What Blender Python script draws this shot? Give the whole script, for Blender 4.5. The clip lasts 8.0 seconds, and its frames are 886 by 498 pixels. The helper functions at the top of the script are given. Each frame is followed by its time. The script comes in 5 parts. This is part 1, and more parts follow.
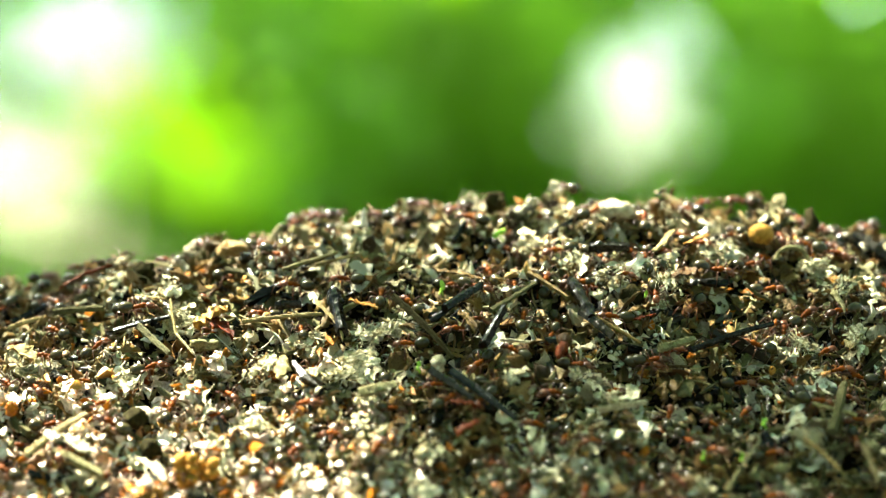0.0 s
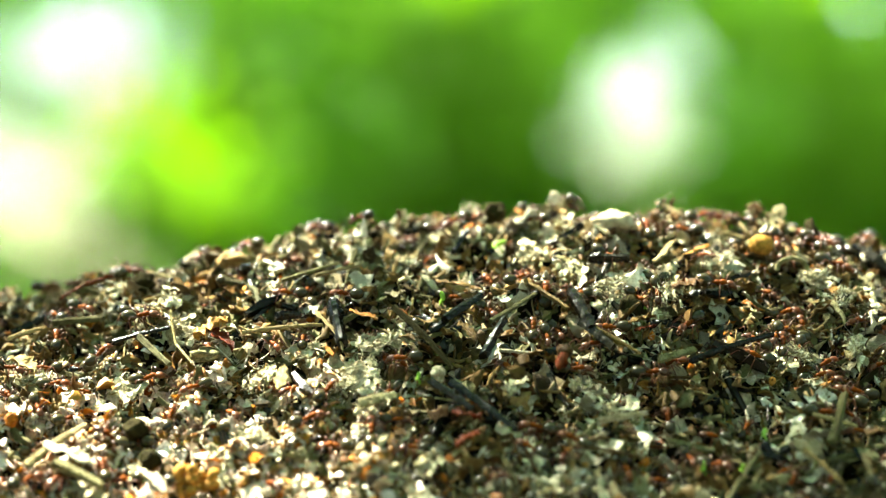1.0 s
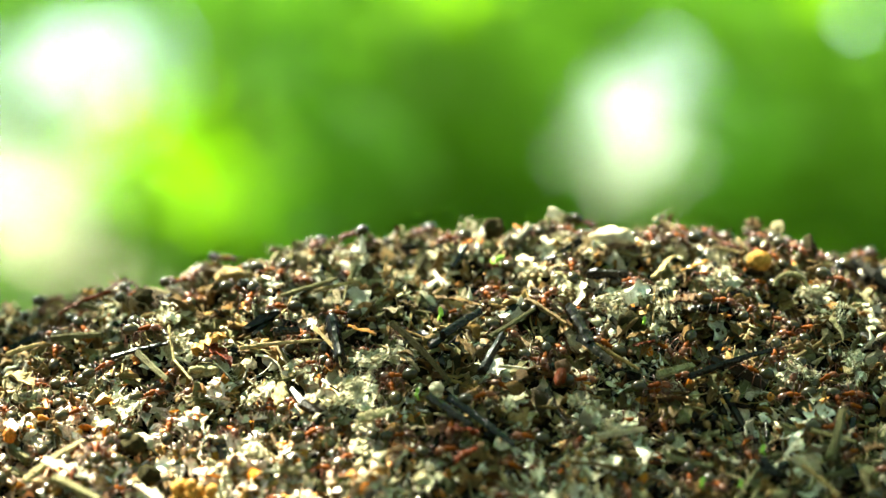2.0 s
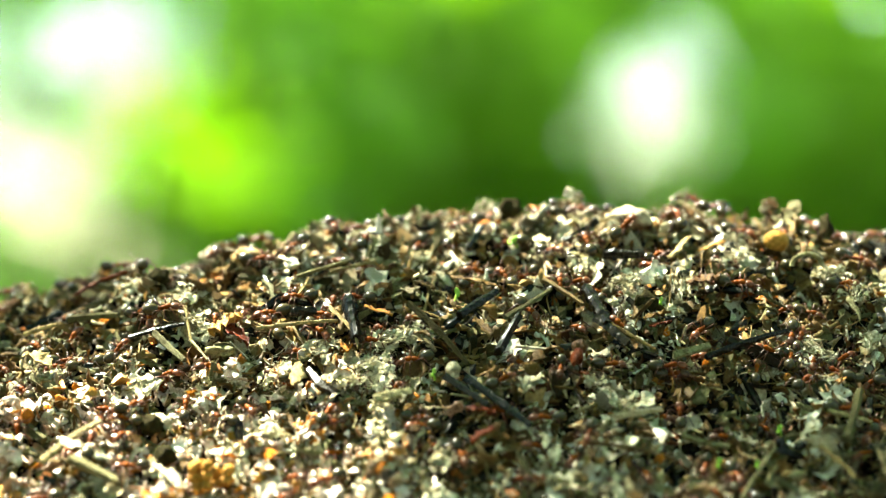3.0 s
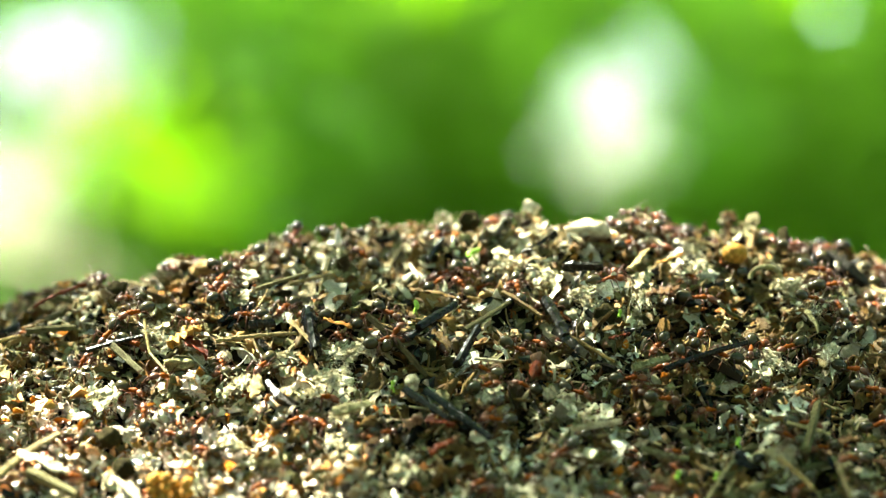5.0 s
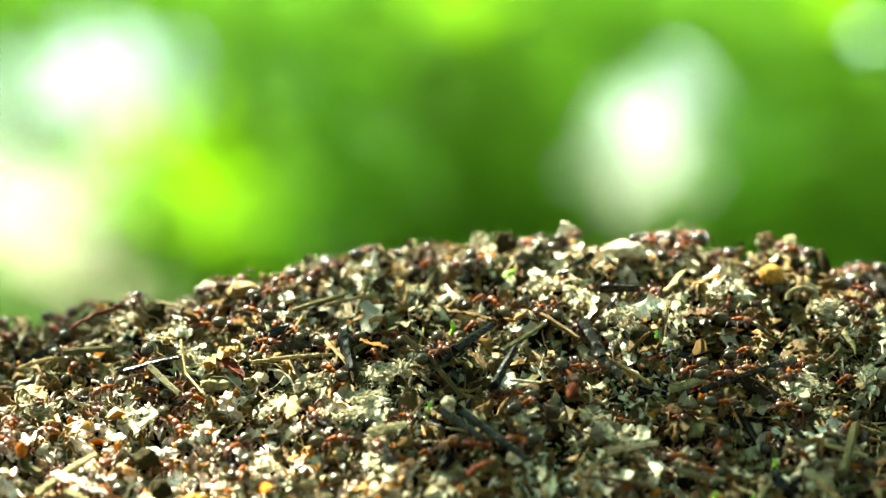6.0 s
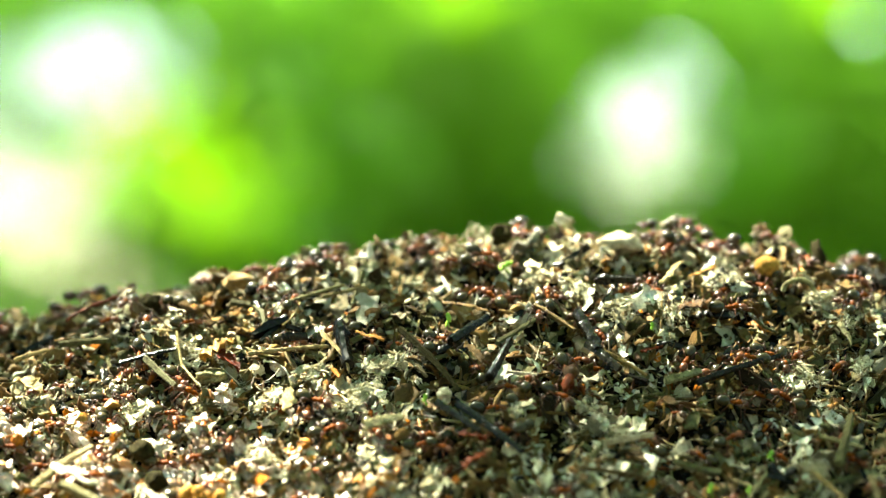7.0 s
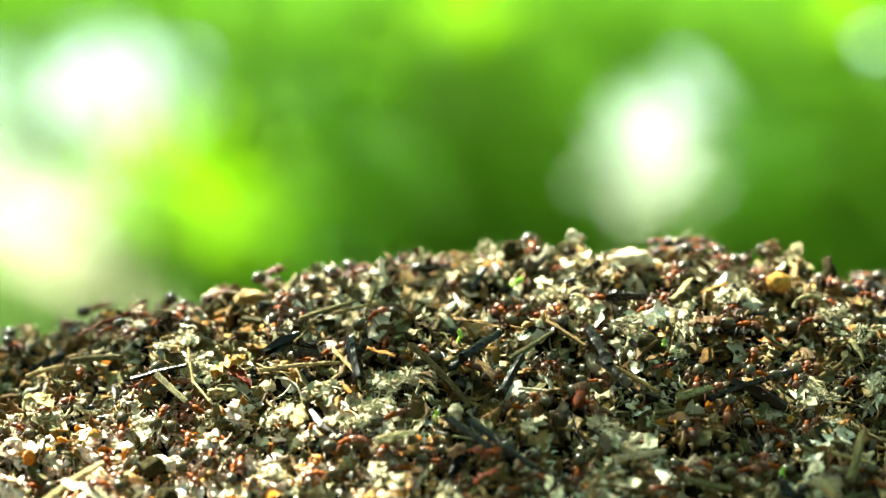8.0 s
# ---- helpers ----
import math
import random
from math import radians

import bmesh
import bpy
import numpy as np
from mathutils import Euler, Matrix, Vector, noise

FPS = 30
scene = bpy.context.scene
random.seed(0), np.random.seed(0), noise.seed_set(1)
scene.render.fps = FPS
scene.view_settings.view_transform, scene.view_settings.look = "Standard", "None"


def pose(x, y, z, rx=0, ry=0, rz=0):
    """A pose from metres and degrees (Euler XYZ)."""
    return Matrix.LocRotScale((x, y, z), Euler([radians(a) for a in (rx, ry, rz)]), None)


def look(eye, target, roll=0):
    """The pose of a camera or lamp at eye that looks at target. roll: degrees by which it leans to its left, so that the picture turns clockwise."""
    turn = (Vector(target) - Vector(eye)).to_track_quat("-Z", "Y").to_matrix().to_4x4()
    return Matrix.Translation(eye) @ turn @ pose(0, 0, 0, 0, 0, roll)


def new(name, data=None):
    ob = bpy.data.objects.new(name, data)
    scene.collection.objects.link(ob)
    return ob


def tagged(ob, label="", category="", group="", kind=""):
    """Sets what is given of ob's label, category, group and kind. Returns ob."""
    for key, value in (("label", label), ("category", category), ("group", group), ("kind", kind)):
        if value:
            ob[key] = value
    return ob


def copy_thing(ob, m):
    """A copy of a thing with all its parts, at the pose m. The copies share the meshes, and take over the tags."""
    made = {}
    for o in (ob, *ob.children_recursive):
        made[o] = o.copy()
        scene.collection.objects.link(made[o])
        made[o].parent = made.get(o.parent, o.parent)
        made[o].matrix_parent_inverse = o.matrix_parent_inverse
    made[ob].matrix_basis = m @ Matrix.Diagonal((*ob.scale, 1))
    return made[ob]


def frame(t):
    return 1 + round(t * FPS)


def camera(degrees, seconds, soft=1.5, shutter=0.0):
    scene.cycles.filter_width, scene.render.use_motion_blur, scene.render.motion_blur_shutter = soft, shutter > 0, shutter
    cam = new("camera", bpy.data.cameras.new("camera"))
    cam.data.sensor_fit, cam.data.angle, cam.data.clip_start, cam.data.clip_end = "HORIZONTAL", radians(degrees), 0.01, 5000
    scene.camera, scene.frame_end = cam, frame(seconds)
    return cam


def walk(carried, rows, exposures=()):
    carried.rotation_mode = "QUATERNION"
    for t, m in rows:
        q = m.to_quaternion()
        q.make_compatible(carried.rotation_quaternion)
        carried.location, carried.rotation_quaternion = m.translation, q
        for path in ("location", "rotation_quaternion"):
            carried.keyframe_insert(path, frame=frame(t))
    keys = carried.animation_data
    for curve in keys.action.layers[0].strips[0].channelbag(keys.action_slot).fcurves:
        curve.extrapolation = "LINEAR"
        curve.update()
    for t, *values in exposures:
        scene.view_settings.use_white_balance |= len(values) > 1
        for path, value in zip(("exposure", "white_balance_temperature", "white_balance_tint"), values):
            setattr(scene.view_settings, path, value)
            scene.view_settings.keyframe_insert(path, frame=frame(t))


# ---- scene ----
# ---- camera ----
EYE = (0.0, -0.575, 0.3905)
cam = camera(18, 8.0, soft=1.2)
cam.data.dof.use_dof = True
cam.data.dof.focus_distance = 0.530
cam.data.dof.aperture_fstop = 8.0
walk(cam, [
    (0.0, pose(*EYE, 90.000, 0, 0.000)),
    (0.1, pose(*EYE, 89.965, 0, 0.000)),
    (0.2, pose(*EYE, 89.884, 0, 0.093)),
    (0.3, pose(*EYE, 89.850, 0, 0.116)),
    (0.4, pose(*EYE, 89.815, 0, 0.162)),
    (0.5, pose(*EYE, 89.803, 0, 0.208)),
    (0.6, pose(*EYE, 89.861, 0, 0.208)),
    (0.7, pose(*EYE, 89.907, 0, 0.162)),
    (0.8, pose(*EYE, 90.012, 0, 0.116)),
    (0.9, pose(*EYE, 90.104, 0, 0.058)),
    (1.0, pose(*EYE, 90.220, 0, 0.000)),
    (1.1, pose(*EYE, 90.313, 0, -0.023)),
    (1.2, pose(*EYE, 90.417, 0, -0.046)),
    (2.3, pose(*EYE, 90.544, 0, -0.012)),
    (2.4, pose(*EYE, 90.532, 0, 0.162)),
    (2.5, pose(*EYE, 90.521, 0, 0.278)),
    (2.6, pose(*EYE, 90.486, 0, 0.347)),
    (2.7, pose(*EYE, 90.475, 0, 0.359)),
    (2.9, pose(*EYE, 90.301, 0, 0.324)),
    (3.0, pose(*EYE, 90.139, 0, 0.307)),
    (3.1, pose(*EYE, 89.954, 0, 0.255)),
    (3.2, pose(*EYE, 89.722, 0, 0.197)),
    (3.3, pose(*EYE, 89.502, 0, 0.162)),
    (3.4, pose(*EYE, 89.306, 0, 0.127)),
    (3.5, pose(*EYE, 89.178, 0, 0.116)),
    (3.6, pose(*EYE, 89.074, 0, 0.104)),
    (3.7, pose(*EYE, 89.039, 0, 0.081)),
    (3.8, pose(*EYE, 89.063, 0, 0.035)),
    (3.9, pose(*EYE, 89.155, 0, -0.023)),
    (4.0, pose(*EYE, 89.317, 0, -0.093)),
    (4.1, pose(*EYE, 89.479, 0, -0.231)),
    (4.2, pose(*EYE, 89.653, 0, -0.382)),
    (4.3, pose(*EYE, 89.803, 0, -0.486)),
    (4.4, pose(*EYE, 89.954, 0, -0.567)),
    (4.5, pose(*EYE, 90.069, 0, -0.625)),
    (4.6, pose(*EYE, 90.127, 0, -0.694)),
    (4.7, pose(*EYE, 90.162, 0, -0.718)),
    (4.8, pose(*EYE, 90.243, 0, -0.706)),
    (4.9, pose(*EYE, 90.313, 0, -0.660)),
    (5.0, pose(*EYE, 90.394, 0, -0.532)),
    (5.1, pose(*EYE, 90.498, 0, -0.382)),
    (5.2, pose(*EYE, 90.637, 0, -0.150)),
    (6.3, pose(*EYE, 90.833, 0, 0.220)),
    (6.4, pose(*EYE, 90.752, 0, 0.197)),
    (6.5, pose(*EYE, 90.718, 0, 0.162)),
    (6.6, pose(*EYE, 90.671, 0, 0.139)),
    (6.7, pose(*EYE, 90.648, 0, 0.139)),
    (6.8, pose(*EYE, 90.648, 0, 0.139)),
    (6.9, pose(*EYE, 90.648, 0, 0.127)),
    (7.0, pose(*EYE, 90.660, 0, 0.127)),
    (7.1, pose(*EYE, 90.660, 0, 0.127)),
    (7.2, pose(*EYE, 90.694, 0, 0.116)),
    (7.3, pose(*EYE, 90.729, 0, 0.127)),
    (7.4, pose(*EYE, 90.787, 0, 0.116)),
    (7.5, pose(*EYE, 90.845, 0, 0.127)),
    (7.6, pose(*EYE, 90.903, 0, 0.127)),
    (7.7, pose(*EYE, 90.914, 0, 0.162)),
    (7.8, pose(*EYE, 90.926, 0, 0.208)),
    (8.0, pose(*EYE, 90.995, 0, 0.359)),
], exposures=[(0, 3.95, 7550, -7), (8, 3.95, 7550, -7)])

# ---- world and sun ----
SUN_WAY = Vector((-0.42, 0.34, 0.84)).normalized()
world = bpy.data.worlds.new("forest_sky")
scene.world = world
world.use_nodes = True
wn = world.node_tree
sky = wn.nodes.new("ShaderNodeTexSky")
sky.sky_type = "NISHITA"
sky.sun_disc = False
sky.sun_elevation = math.asin(SUN_WAY.z)
sky.sun_rotation = math.atan2(SUN_WAY.x, SUN_WAY.y)
sky.dust_density = 0.4
wn.links.new(sky.outputs[0], wn.nodes["Background"].inputs[0])
wn.nodes["Background"].inputs[1].default_value = 0.05
sun_data = bpy.data.lights.new("sun", "SUN")
sun_data.energy = 5.0
sun_data.angle = radians(0.55)
sun_data.color = (1.0, 0.965, 0.925)
sun = new("sun", sun_data)
sun.matrix_world = look(SUN_WAY * 20, (0, 0, 0))


# ---- materials ----
def material(name, rough=0.7, spec=0.5, sheen=0.0, ior=1.28):
    """A material with an empty base colour; returns it, its node tree and its main shader."""
    m = bpy.data.materials.new(name)
    m.use_nodes = True
    t = m.node_tree
    b = t.nodes["Principled BSDF"]
    b.inputs["Roughness"].default_value = rough
    b.inputs["Specular IOR Level"].default_value = spec
    b.inputs["Sheen Weight"].default_value = sheen
    b.inputs["IOR"].default_value = ior
    return m, t, b


def ramp(t, source, stops):
    r = t.nodes.new("ShaderNodeValToRGB")
    while len(r.color_ramp.elements) < len(stops):
        r.color_ramp.elements.new(0.5)
    for e, (p, c) in zip(r.color_ramp.elements, stops):
        e.position, e.color = p, (*c, 1)
    t.links.new(source, r.inputs[0])
    return r.outputs[0]


def noise_node(t, scale, detail=5.0, rough=0.6):
    co = t.nodes.new("ShaderNodeTexCoord")
    n = t.nodes.new("ShaderNodeTexNoise")
    n.inputs["Scale"].default_value = scale
    n.inputs["Detail"].default_value = detail
    n.inputs["Roughness"].default_value = rough
    t.links.new(co.outputs["Object"], n.inputs["Vector"])
    return n.outputs[0]


def blend(t, a, b, fac, mode="MULTIPLY"):
    mx = t.nodes.new("ShaderNodeMix")
    mx.data_type, mx.blend_type = "RGBA", mode
    if isinstance(fac, (int, float)):
        mx.inputs[0].default_value = fac
    else:
        t.links.new(fac, mx.inputs[0])
    t.links.new(a, mx.inputs[6])
    if isinstance(b, tuple):
        mx.inputs[7].default_value = (*b, 1)
    else:
        t.links.new(b, mx.inputs[7])
    return mx.outputs[2]


def bump(t, b, source, strength, distance):
    bp = t.nodes.new("ShaderNodeBump")
    bp.inputs["Strength"].default_value = strength
    bp.inputs["Distance"].default_value = distance
    t.links.new(source, bp.inputs["Height"])
    t.links.new(bp.outputs[0], b.inputs["Normal"])


def debris_material(name, stops, rough, spec=0.5, island=True, grain=900.0, relief=0.45, wear=0.55):
    """Each piece takes its own colour from the stops; stains and grain vary it within the piece."""
    m, t, b = material(name, rough, spec)
    if island:
        rnd = t.nodes.new("ShaderNodeNewGeometry").outputs["Random Per Island"]
    else:
        rnd = t.nodes.new("ShaderNodeObjectInfo").outputs["Random"]
    base = ramp(t, rnd, stops)
    fine = noise_node(t, grain * 3.5, 6.0, 0.7)
    mid = noise_node(t, grain, 4.0)
    coarse = noise_node(t, grain / 5, 3.0)
    stain = ramp(t, coarse, [(0.34, (0.3, 0.25, 0.18)), (0.52, (1, 1, 1))])
    blotch = ramp(t, mid, [(0.36, (0.42, 0.36, 0.26)), (0.54, (1, 1, 1))])
    speck = ramp(t, fine, [(0.34, (0.25, 0.22, 0.17)), (0.5, (1, 1, 1)), (0.7, (1.25, 1.22, 1.15))])
    col = blend(t, blend(t, blend(t, base, stain, wear), blotch, wear), speck, min(1.0, wear * 1.4))
    t.links.new(col, b.inputs["Base Color"])
    rr = t.nodes.new("ShaderNodeMapRange")
    rr.inputs[3].default_value, rr.inputs[4].default_value = max(0.08, rough - 0.22), min(1.0, rough + 0.2)
    t.links.new(mid, rr.inputs[0])
    t.links.new(rr.outputs[0], b.inputs["Roughness"])
    bump(t, b, fine, relief, 0.45 / grain)
    return m


PALE = [(0.0, (0.30, 0.22, 0.11)), (0.25, (0.62, 0.56, 0.42)), (0.5, (0.36, 0.29, 0.17)), (0.75, (0.74, 0.71, 0.60)), (1.0, (0.42, 0.39, 0.25))]
BROWN = [(0.0, (0.07, 0.028, 0.009)), (0.3, (0.18, 0.102, 0.031)), (0.55, (0.08, 0.047, 0.016)), (0.8, (0.26, 0.165, 0.062)), (1.0, (0.045, 0.030, 0.014))]
DARK = [(0.0, (0.003, 0.0025, 0.0015)), (0.5, (0.008, 0.0065, 0.004)), (0.8, (0.02, 0.014, 0.008)), (1.0, (0.005, 0.005, 0.0035))]
STRAW = [(0.0, (0.18, 0.11, 0.035)), (0.3, (0.35, 0.27, 0.13)), (0.6, (0.10, 0.06, 0.025)), (0.85, (0.45, 0.38, 0.21)), (1.0, (0.20, 0.15, 0.06))]
AMBER = [(0.0, (0.28, 0.075, 0.008)), (0.4, (0.38, 0.135, 0.015)), (0.7, (0.42, 0.23, 0.06)), (1.0, (0.20, 0.045, 0.008))]
MOSS = [(0.0, (0.02, 0.018, 0.007)), (1.0, (0.03, 0.025, 0.01))]
# whitened stops that hold the sun patch's glare as colour
GLARE = [(0.0, (0.42, 0.29, 0.19)), (0.2, (0.74, 0.66, 0.60)), (0.42, (0.44, 0.20, 0.08)), (0.6, (0.84, 0.78, 0.74)), (0.8, (0.34, 0.22, 0.14)), (1.0, (0.68, 0.57, 0.48))]
RUST = [(0.0, (0.10, 0.014, 0.003)), (0.5, (0.15, 0.028, 0.005)), (1.0, (0.12, 0.025, 0.007))]
OLIVE = [(0.0, (0.06, 0.055, 0.025)), (0.4, (0.12, 0.108, 0.05)), (0.75, (0.24, 0.22, 0.115)), (1.0, (0.04, 0.04, 0.02))]

# nest soil is near-black, so the gaps between pieces look deeply shaded
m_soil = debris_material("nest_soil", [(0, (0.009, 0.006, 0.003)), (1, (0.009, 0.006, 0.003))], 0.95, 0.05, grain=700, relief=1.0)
m_forest = debris_material("forest_soil", [(0, (0.03, 0.021, 0.011)), (1, (0.03, 0.021, 0.011))], 0.95, 0.2, grain=12, relief=0.8)
KINDS = {}
for key, stops, rough, spec, wear in (("pale", PALE, 0.65, 0.2, 0.42), ("brown", BROWN, 0.5, 0.2, 0.5), ("dark", DARK, 0.2, 0.34, 0.5), ("moss", MOSS, 0.7, 0.03, 0.4),
                                ("straw", STRAW, 0.6, 0.12, 0.4), ("amber", AMBER, 0.4, 0.2, 0.4), ("rust", RUST, 0.45, 0.15, 0.5),
                                      ("olive", OLIVE, 0.65, 0.1, 0.5), ("bleached", GLARE, 0.38, 0.6, 0.6)):
    KINDS[key] = (debris_material(key + "_bits", stops, rough, spec, wear=wear), debris_material(key + "_piece", stops, rough, spec, island=False, wear=min(0.75, wear + 0.25), relief=0.2 if key == "dark" else 0.8))


def leaf_material(name, stops, glow=0.62):
    m, t, b = material(name, 0.5, 0.12)
    base = ramp(t, t.nodes.new("ShaderNodeNewGeometry").outputs["Random Per Island"], stops)
    col = blend(t, base, ramp(t, noise_node(t, 40, 3), [(0.3, (0.7, 0.75, 0.6)), (0.7, (1, 1, 1))]), 0.6)
    t.links.new(col, b.inputs["Base Color"])
    tr = t.nodes.new("ShaderNodeBsdfTranslucent")
    t.links.new(col, tr.inputs[0])
    mx = t.nodes.new("ShaderNodeMixShader")
    mx.inputs[0].default_value = glow
    t.links.new(b.outputs[0], mx.inputs[1])
    t.links.new(tr.outputs[0], mx.inputs[2])
    t.links.new(mx.outputs[0], t.nodes["Material Output"].inputs[0])
    return m


# dark and lime carry the thicket's shade and sun in their colour
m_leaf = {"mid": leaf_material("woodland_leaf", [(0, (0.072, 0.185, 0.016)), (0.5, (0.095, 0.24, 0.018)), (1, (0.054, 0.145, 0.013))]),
          "dark": leaf_material("shade_tone_leaf", [(0, (0.032, 0.105, 0.007)), (0.6, (0.042, 0.135, 0.008)), (1, (0.025, 0.08, 0.005))], 0.4),
          "lime": leaf_material("sun_tone_leaf", [(0, (0.16, 0.36, 0.010)), (0.5, (0.20, 0.43, 0.012)), (1, (0.14, 0.31, 0.010))], 0.6)}
m_bark = debris_material("tree_bark", [(0, (0.09, 0.07, 0.05)), (1, (0.09, 0.07, 0.05))], 0.85, 0.3, grain=30, relief=1.0)


def ant_material(name, c1, c2, rough, coat, grain=2500.0, spec=0.4):
    m, t, b = material(name, rough, spec, ior=1.4)
    rnd = t.nodes.new("ShaderNodeObjectInfo").outputs["Random"]
    col = blend(t, ramp(t, rnd, [(0, c1), (1, c2)]), ramp(t, noise_node(t, grain / 3, 3), [(0.3, (0.5, 0.45, 0.4)), (0.65, (1, 1, 1))]), 0.7)
    t.links.new(col, b.inputs["Base Color"])
    b.inputs["Coat Weight"].default_value = coat
    b.inputs["Coat Roughness"].default_value = 0.25
    bump(t, b, noise_node(t, grain), 0.25, 0.0001)
    return m


m_gaster = ant_material("ant_gaster", (0.022, 0.016, 0.006), (0.040, 0.031, 0.012), 0.27, 0.0, spec=0.3)
m_thorax = ant_material("ant_thorax", (0.095, 0.020, 0.003), (0.20, 0.052, 0.006), 0.5, 0.0, spec=0.06)
m_head = ant_material("ant_head", (0.05, 0.018, 0.008), (0.15, 0.04, 0.012), 0.35, 0.0, spec=0.35)
m_limb = ant_material("ant_limb", (0.03, 0.012, 0.007), (0.10, 0.028, 0.010), 0.4, 0.0, spec=0.3)
m_sprout = ant_material("seedling_green", (0.20, 0.38, 0.04), (0.26, 0.45, 0.05), 0.5, 0.05)
m_fluff = debris_material("plant_fluff", [(0, (0.44, 0.40, 0.26)), (0.35, (0.60, 0.57, 0.43)), (0.6, (0.24, 0.19, 0.10)), (0.85, (0.52, 0.48, 0.34)), (1, (0.36, 0.33, 0.21))], 0.8, 0.1, wear=0.65)
m_berry = debris_material("ochre_berry", [(0, (0.34, 0.17, 0.035)), (1, (0.34, 0.17, 0.035))], 0.65, 0.12, wear=0.65)



# ---- large forms ----
APEX = (0.0201, 0.0, 0.3981)
FLAT = 0.041        # how far the rounded top of the nest reaches


def mound_z(x, y):
    """Height of the nest's surface (numbers or arrays)."""
    dx, dy = x - APEX[0], y - APEX[1]
    sx = np.where(dx < 0, 0.272, 0.235)
    sy = np.where(dy < 0, 0.80, 0.62)
    d = np.sqrt((sx * dx) ** 2 + (sy * dy) ** 2 + (0.30 * FLAT) ** 2) - 0.30 * FLAT
    lumps = 0.0013 * np.sin(67 * x + 1.3) * np.sin(83 * y + 0.4) + 0.0009 * np.sin(139 * x + 107 * y) + 0.0006 * np.sin(255 * x - 240 * y + 2.0)
    out = np.maximum(np.abs(dx) - 0.14, 0)
    worn = 0.0024 * np.exp(-((x - 0.012) / 0.015) ** 2 - ((y - 0.004) / 0.014) ** 2)
    return np.maximum(APEX[2] - worn - d - 0.35 * d * d - 1.4 * out * out + lumps, -0.3)


WAVES = [(q.uniform(0, math.pi), q.uniform(300, 1150), q.uniform(0, 6.28)) for q in [random.Random(12)] for _ in range(16)]


def rumple(x, y):
    """Small heaps and hollows of the nest's crust."""
    calm = 1 - 0.8 * np.exp(-((x - 0.013) / 0.017) ** 2 - ((y - 0.004) / 0.012) ** 2)
    return calm * sum(np.sin((x * math.cos(a) + y * math.sin(a)) * k + c) * 0.42 / k for a, k, c in WAVES)


def crust_z(x, y):
    return mound_z(x, y) + rumple(x, y) - 0.0008


def mound_normal(x, y):
    e = 0.004
    n = Vector((float(mound_z(x - e, y) - mound_z(x + e, y)) / (2 * e), float(mound_z(x, y - e) - mound_z(x, y + e)) / (2 * e), 1))
    return n.normalized()


def mesh_object(name, verts, faces, mat, parent=None, label="", smooth=False):
    me = bpy.data.meshes.new(name)
    me.from_pydata(verts.tolist() if hasattr(verts, "tolist") else verts, [], faces.tolist() if hasattr(faces, "tolist") else faces)
    me.materials.append(mat)
    if smooth:
        me.polygons.foreach_set("use_smooth", [True] * len(me.polygons))
    ob = new(name, me)
    if parent is not None:
        ob.parent = parent
    if label:
        ob["label"] = label
    return ob


def part(name, bm, mat, parent, label="", smooth=True):
    me = bpy.data.meshes.new(name)
    bm.to_mesh(me)
    bm.free()
    me.materials.append(mat)
    if smooth:
        me.polygons.foreach_set("use_smooth", [True] * len(me.polygons))
    ob = new(name, me)
    if parent is not None:
        ob.parent = parent
    if label:
        ob["label"] = label
    return ob


def lines(core, reach, fine, count):
    """Grid lines: even within the core, ever wider out to the reach."""
    inner = np.linspace(-core, core, fine)
    k = np.linspace(0, 1, count + 1)[1:]
    outer = core + (reach - core) * k ** 2.2
    return np.concatenate([-outer[::-1], inner, outer])


def sheet(name, xs, ys, height, mat):
    gx, gy = np.meshgrid(xs, ys)
    gz = height(gx, gy)
    v = np.stack([gx.ravel(), gy.ravel(), gz.ravel()], 1)
    n, m = len(xs), len(ys)
    i = (np.arange(m - 1)[:, None] * n + np.arange(n - 1)[None, :]).ravel()
    return mesh_object(name, v, np.stack([i, i + 1, i + n + 1, i + n], 1), mat, smooth=True)


rng = np.random.default_rng(7)
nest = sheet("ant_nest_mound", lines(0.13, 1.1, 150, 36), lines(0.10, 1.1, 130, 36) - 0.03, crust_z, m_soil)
tagged(nest, "domed ant nest heaped from needles, twigs and plant scraps", "anthill")
ground = sheet("ground", lines(6, 900, 80, 40), lines(6, 900, 80, 40),
               lambda x, y: 0.02 * np.sin(2.1 * x) * np.sin(1.7 * y) + 0.008 * np.sin(9 * x + 4 * y), m_forest)
tagged(ground, "brown forest floor of soil and leaf litter", "forest floor", kind="structure")


# ---- loose pieces: templates of about unit length, lying along x ----
def t_flake(r):
    """An irregular curled plate with thickness."""
    k = 8
    a = np.sort(r.uniform(0, 2 * np.pi, k)) * 0.5 + np.linspace(0, 2 * np.pi, k, endpoint=False) * 0.5
    rad = r.uniform(0.2, 0.58, k)
    wid = r.uniform(0.35, 0.9)
    x, y = rad * np.cos(a), rad * np.sin(a) * wid
    curl, twist = r.uniform(-0.8, 0.8), r.uniform(-0.6, 0.6)
    z = curl * x * x + twist * x * y + r.uniform(-0.13, 0.13, k)
    th = 0.05
    v = np.concatenate([np.stack([x, y, z + th / 2], 1), np.stack([x, y, z - th / 2], 1), [[0, 0, th / 2 + 0.03], [0, 0, -th / 2 + 0.03]]])
    f = []
    for i in range(k):
        j = (i + 1) % k
        f += [(i, j, 2 * k), (k + j, k + i, 2 * k + 1), (i, k + i, k + j), (i, k + j, j)]
    return v, np.array(f)


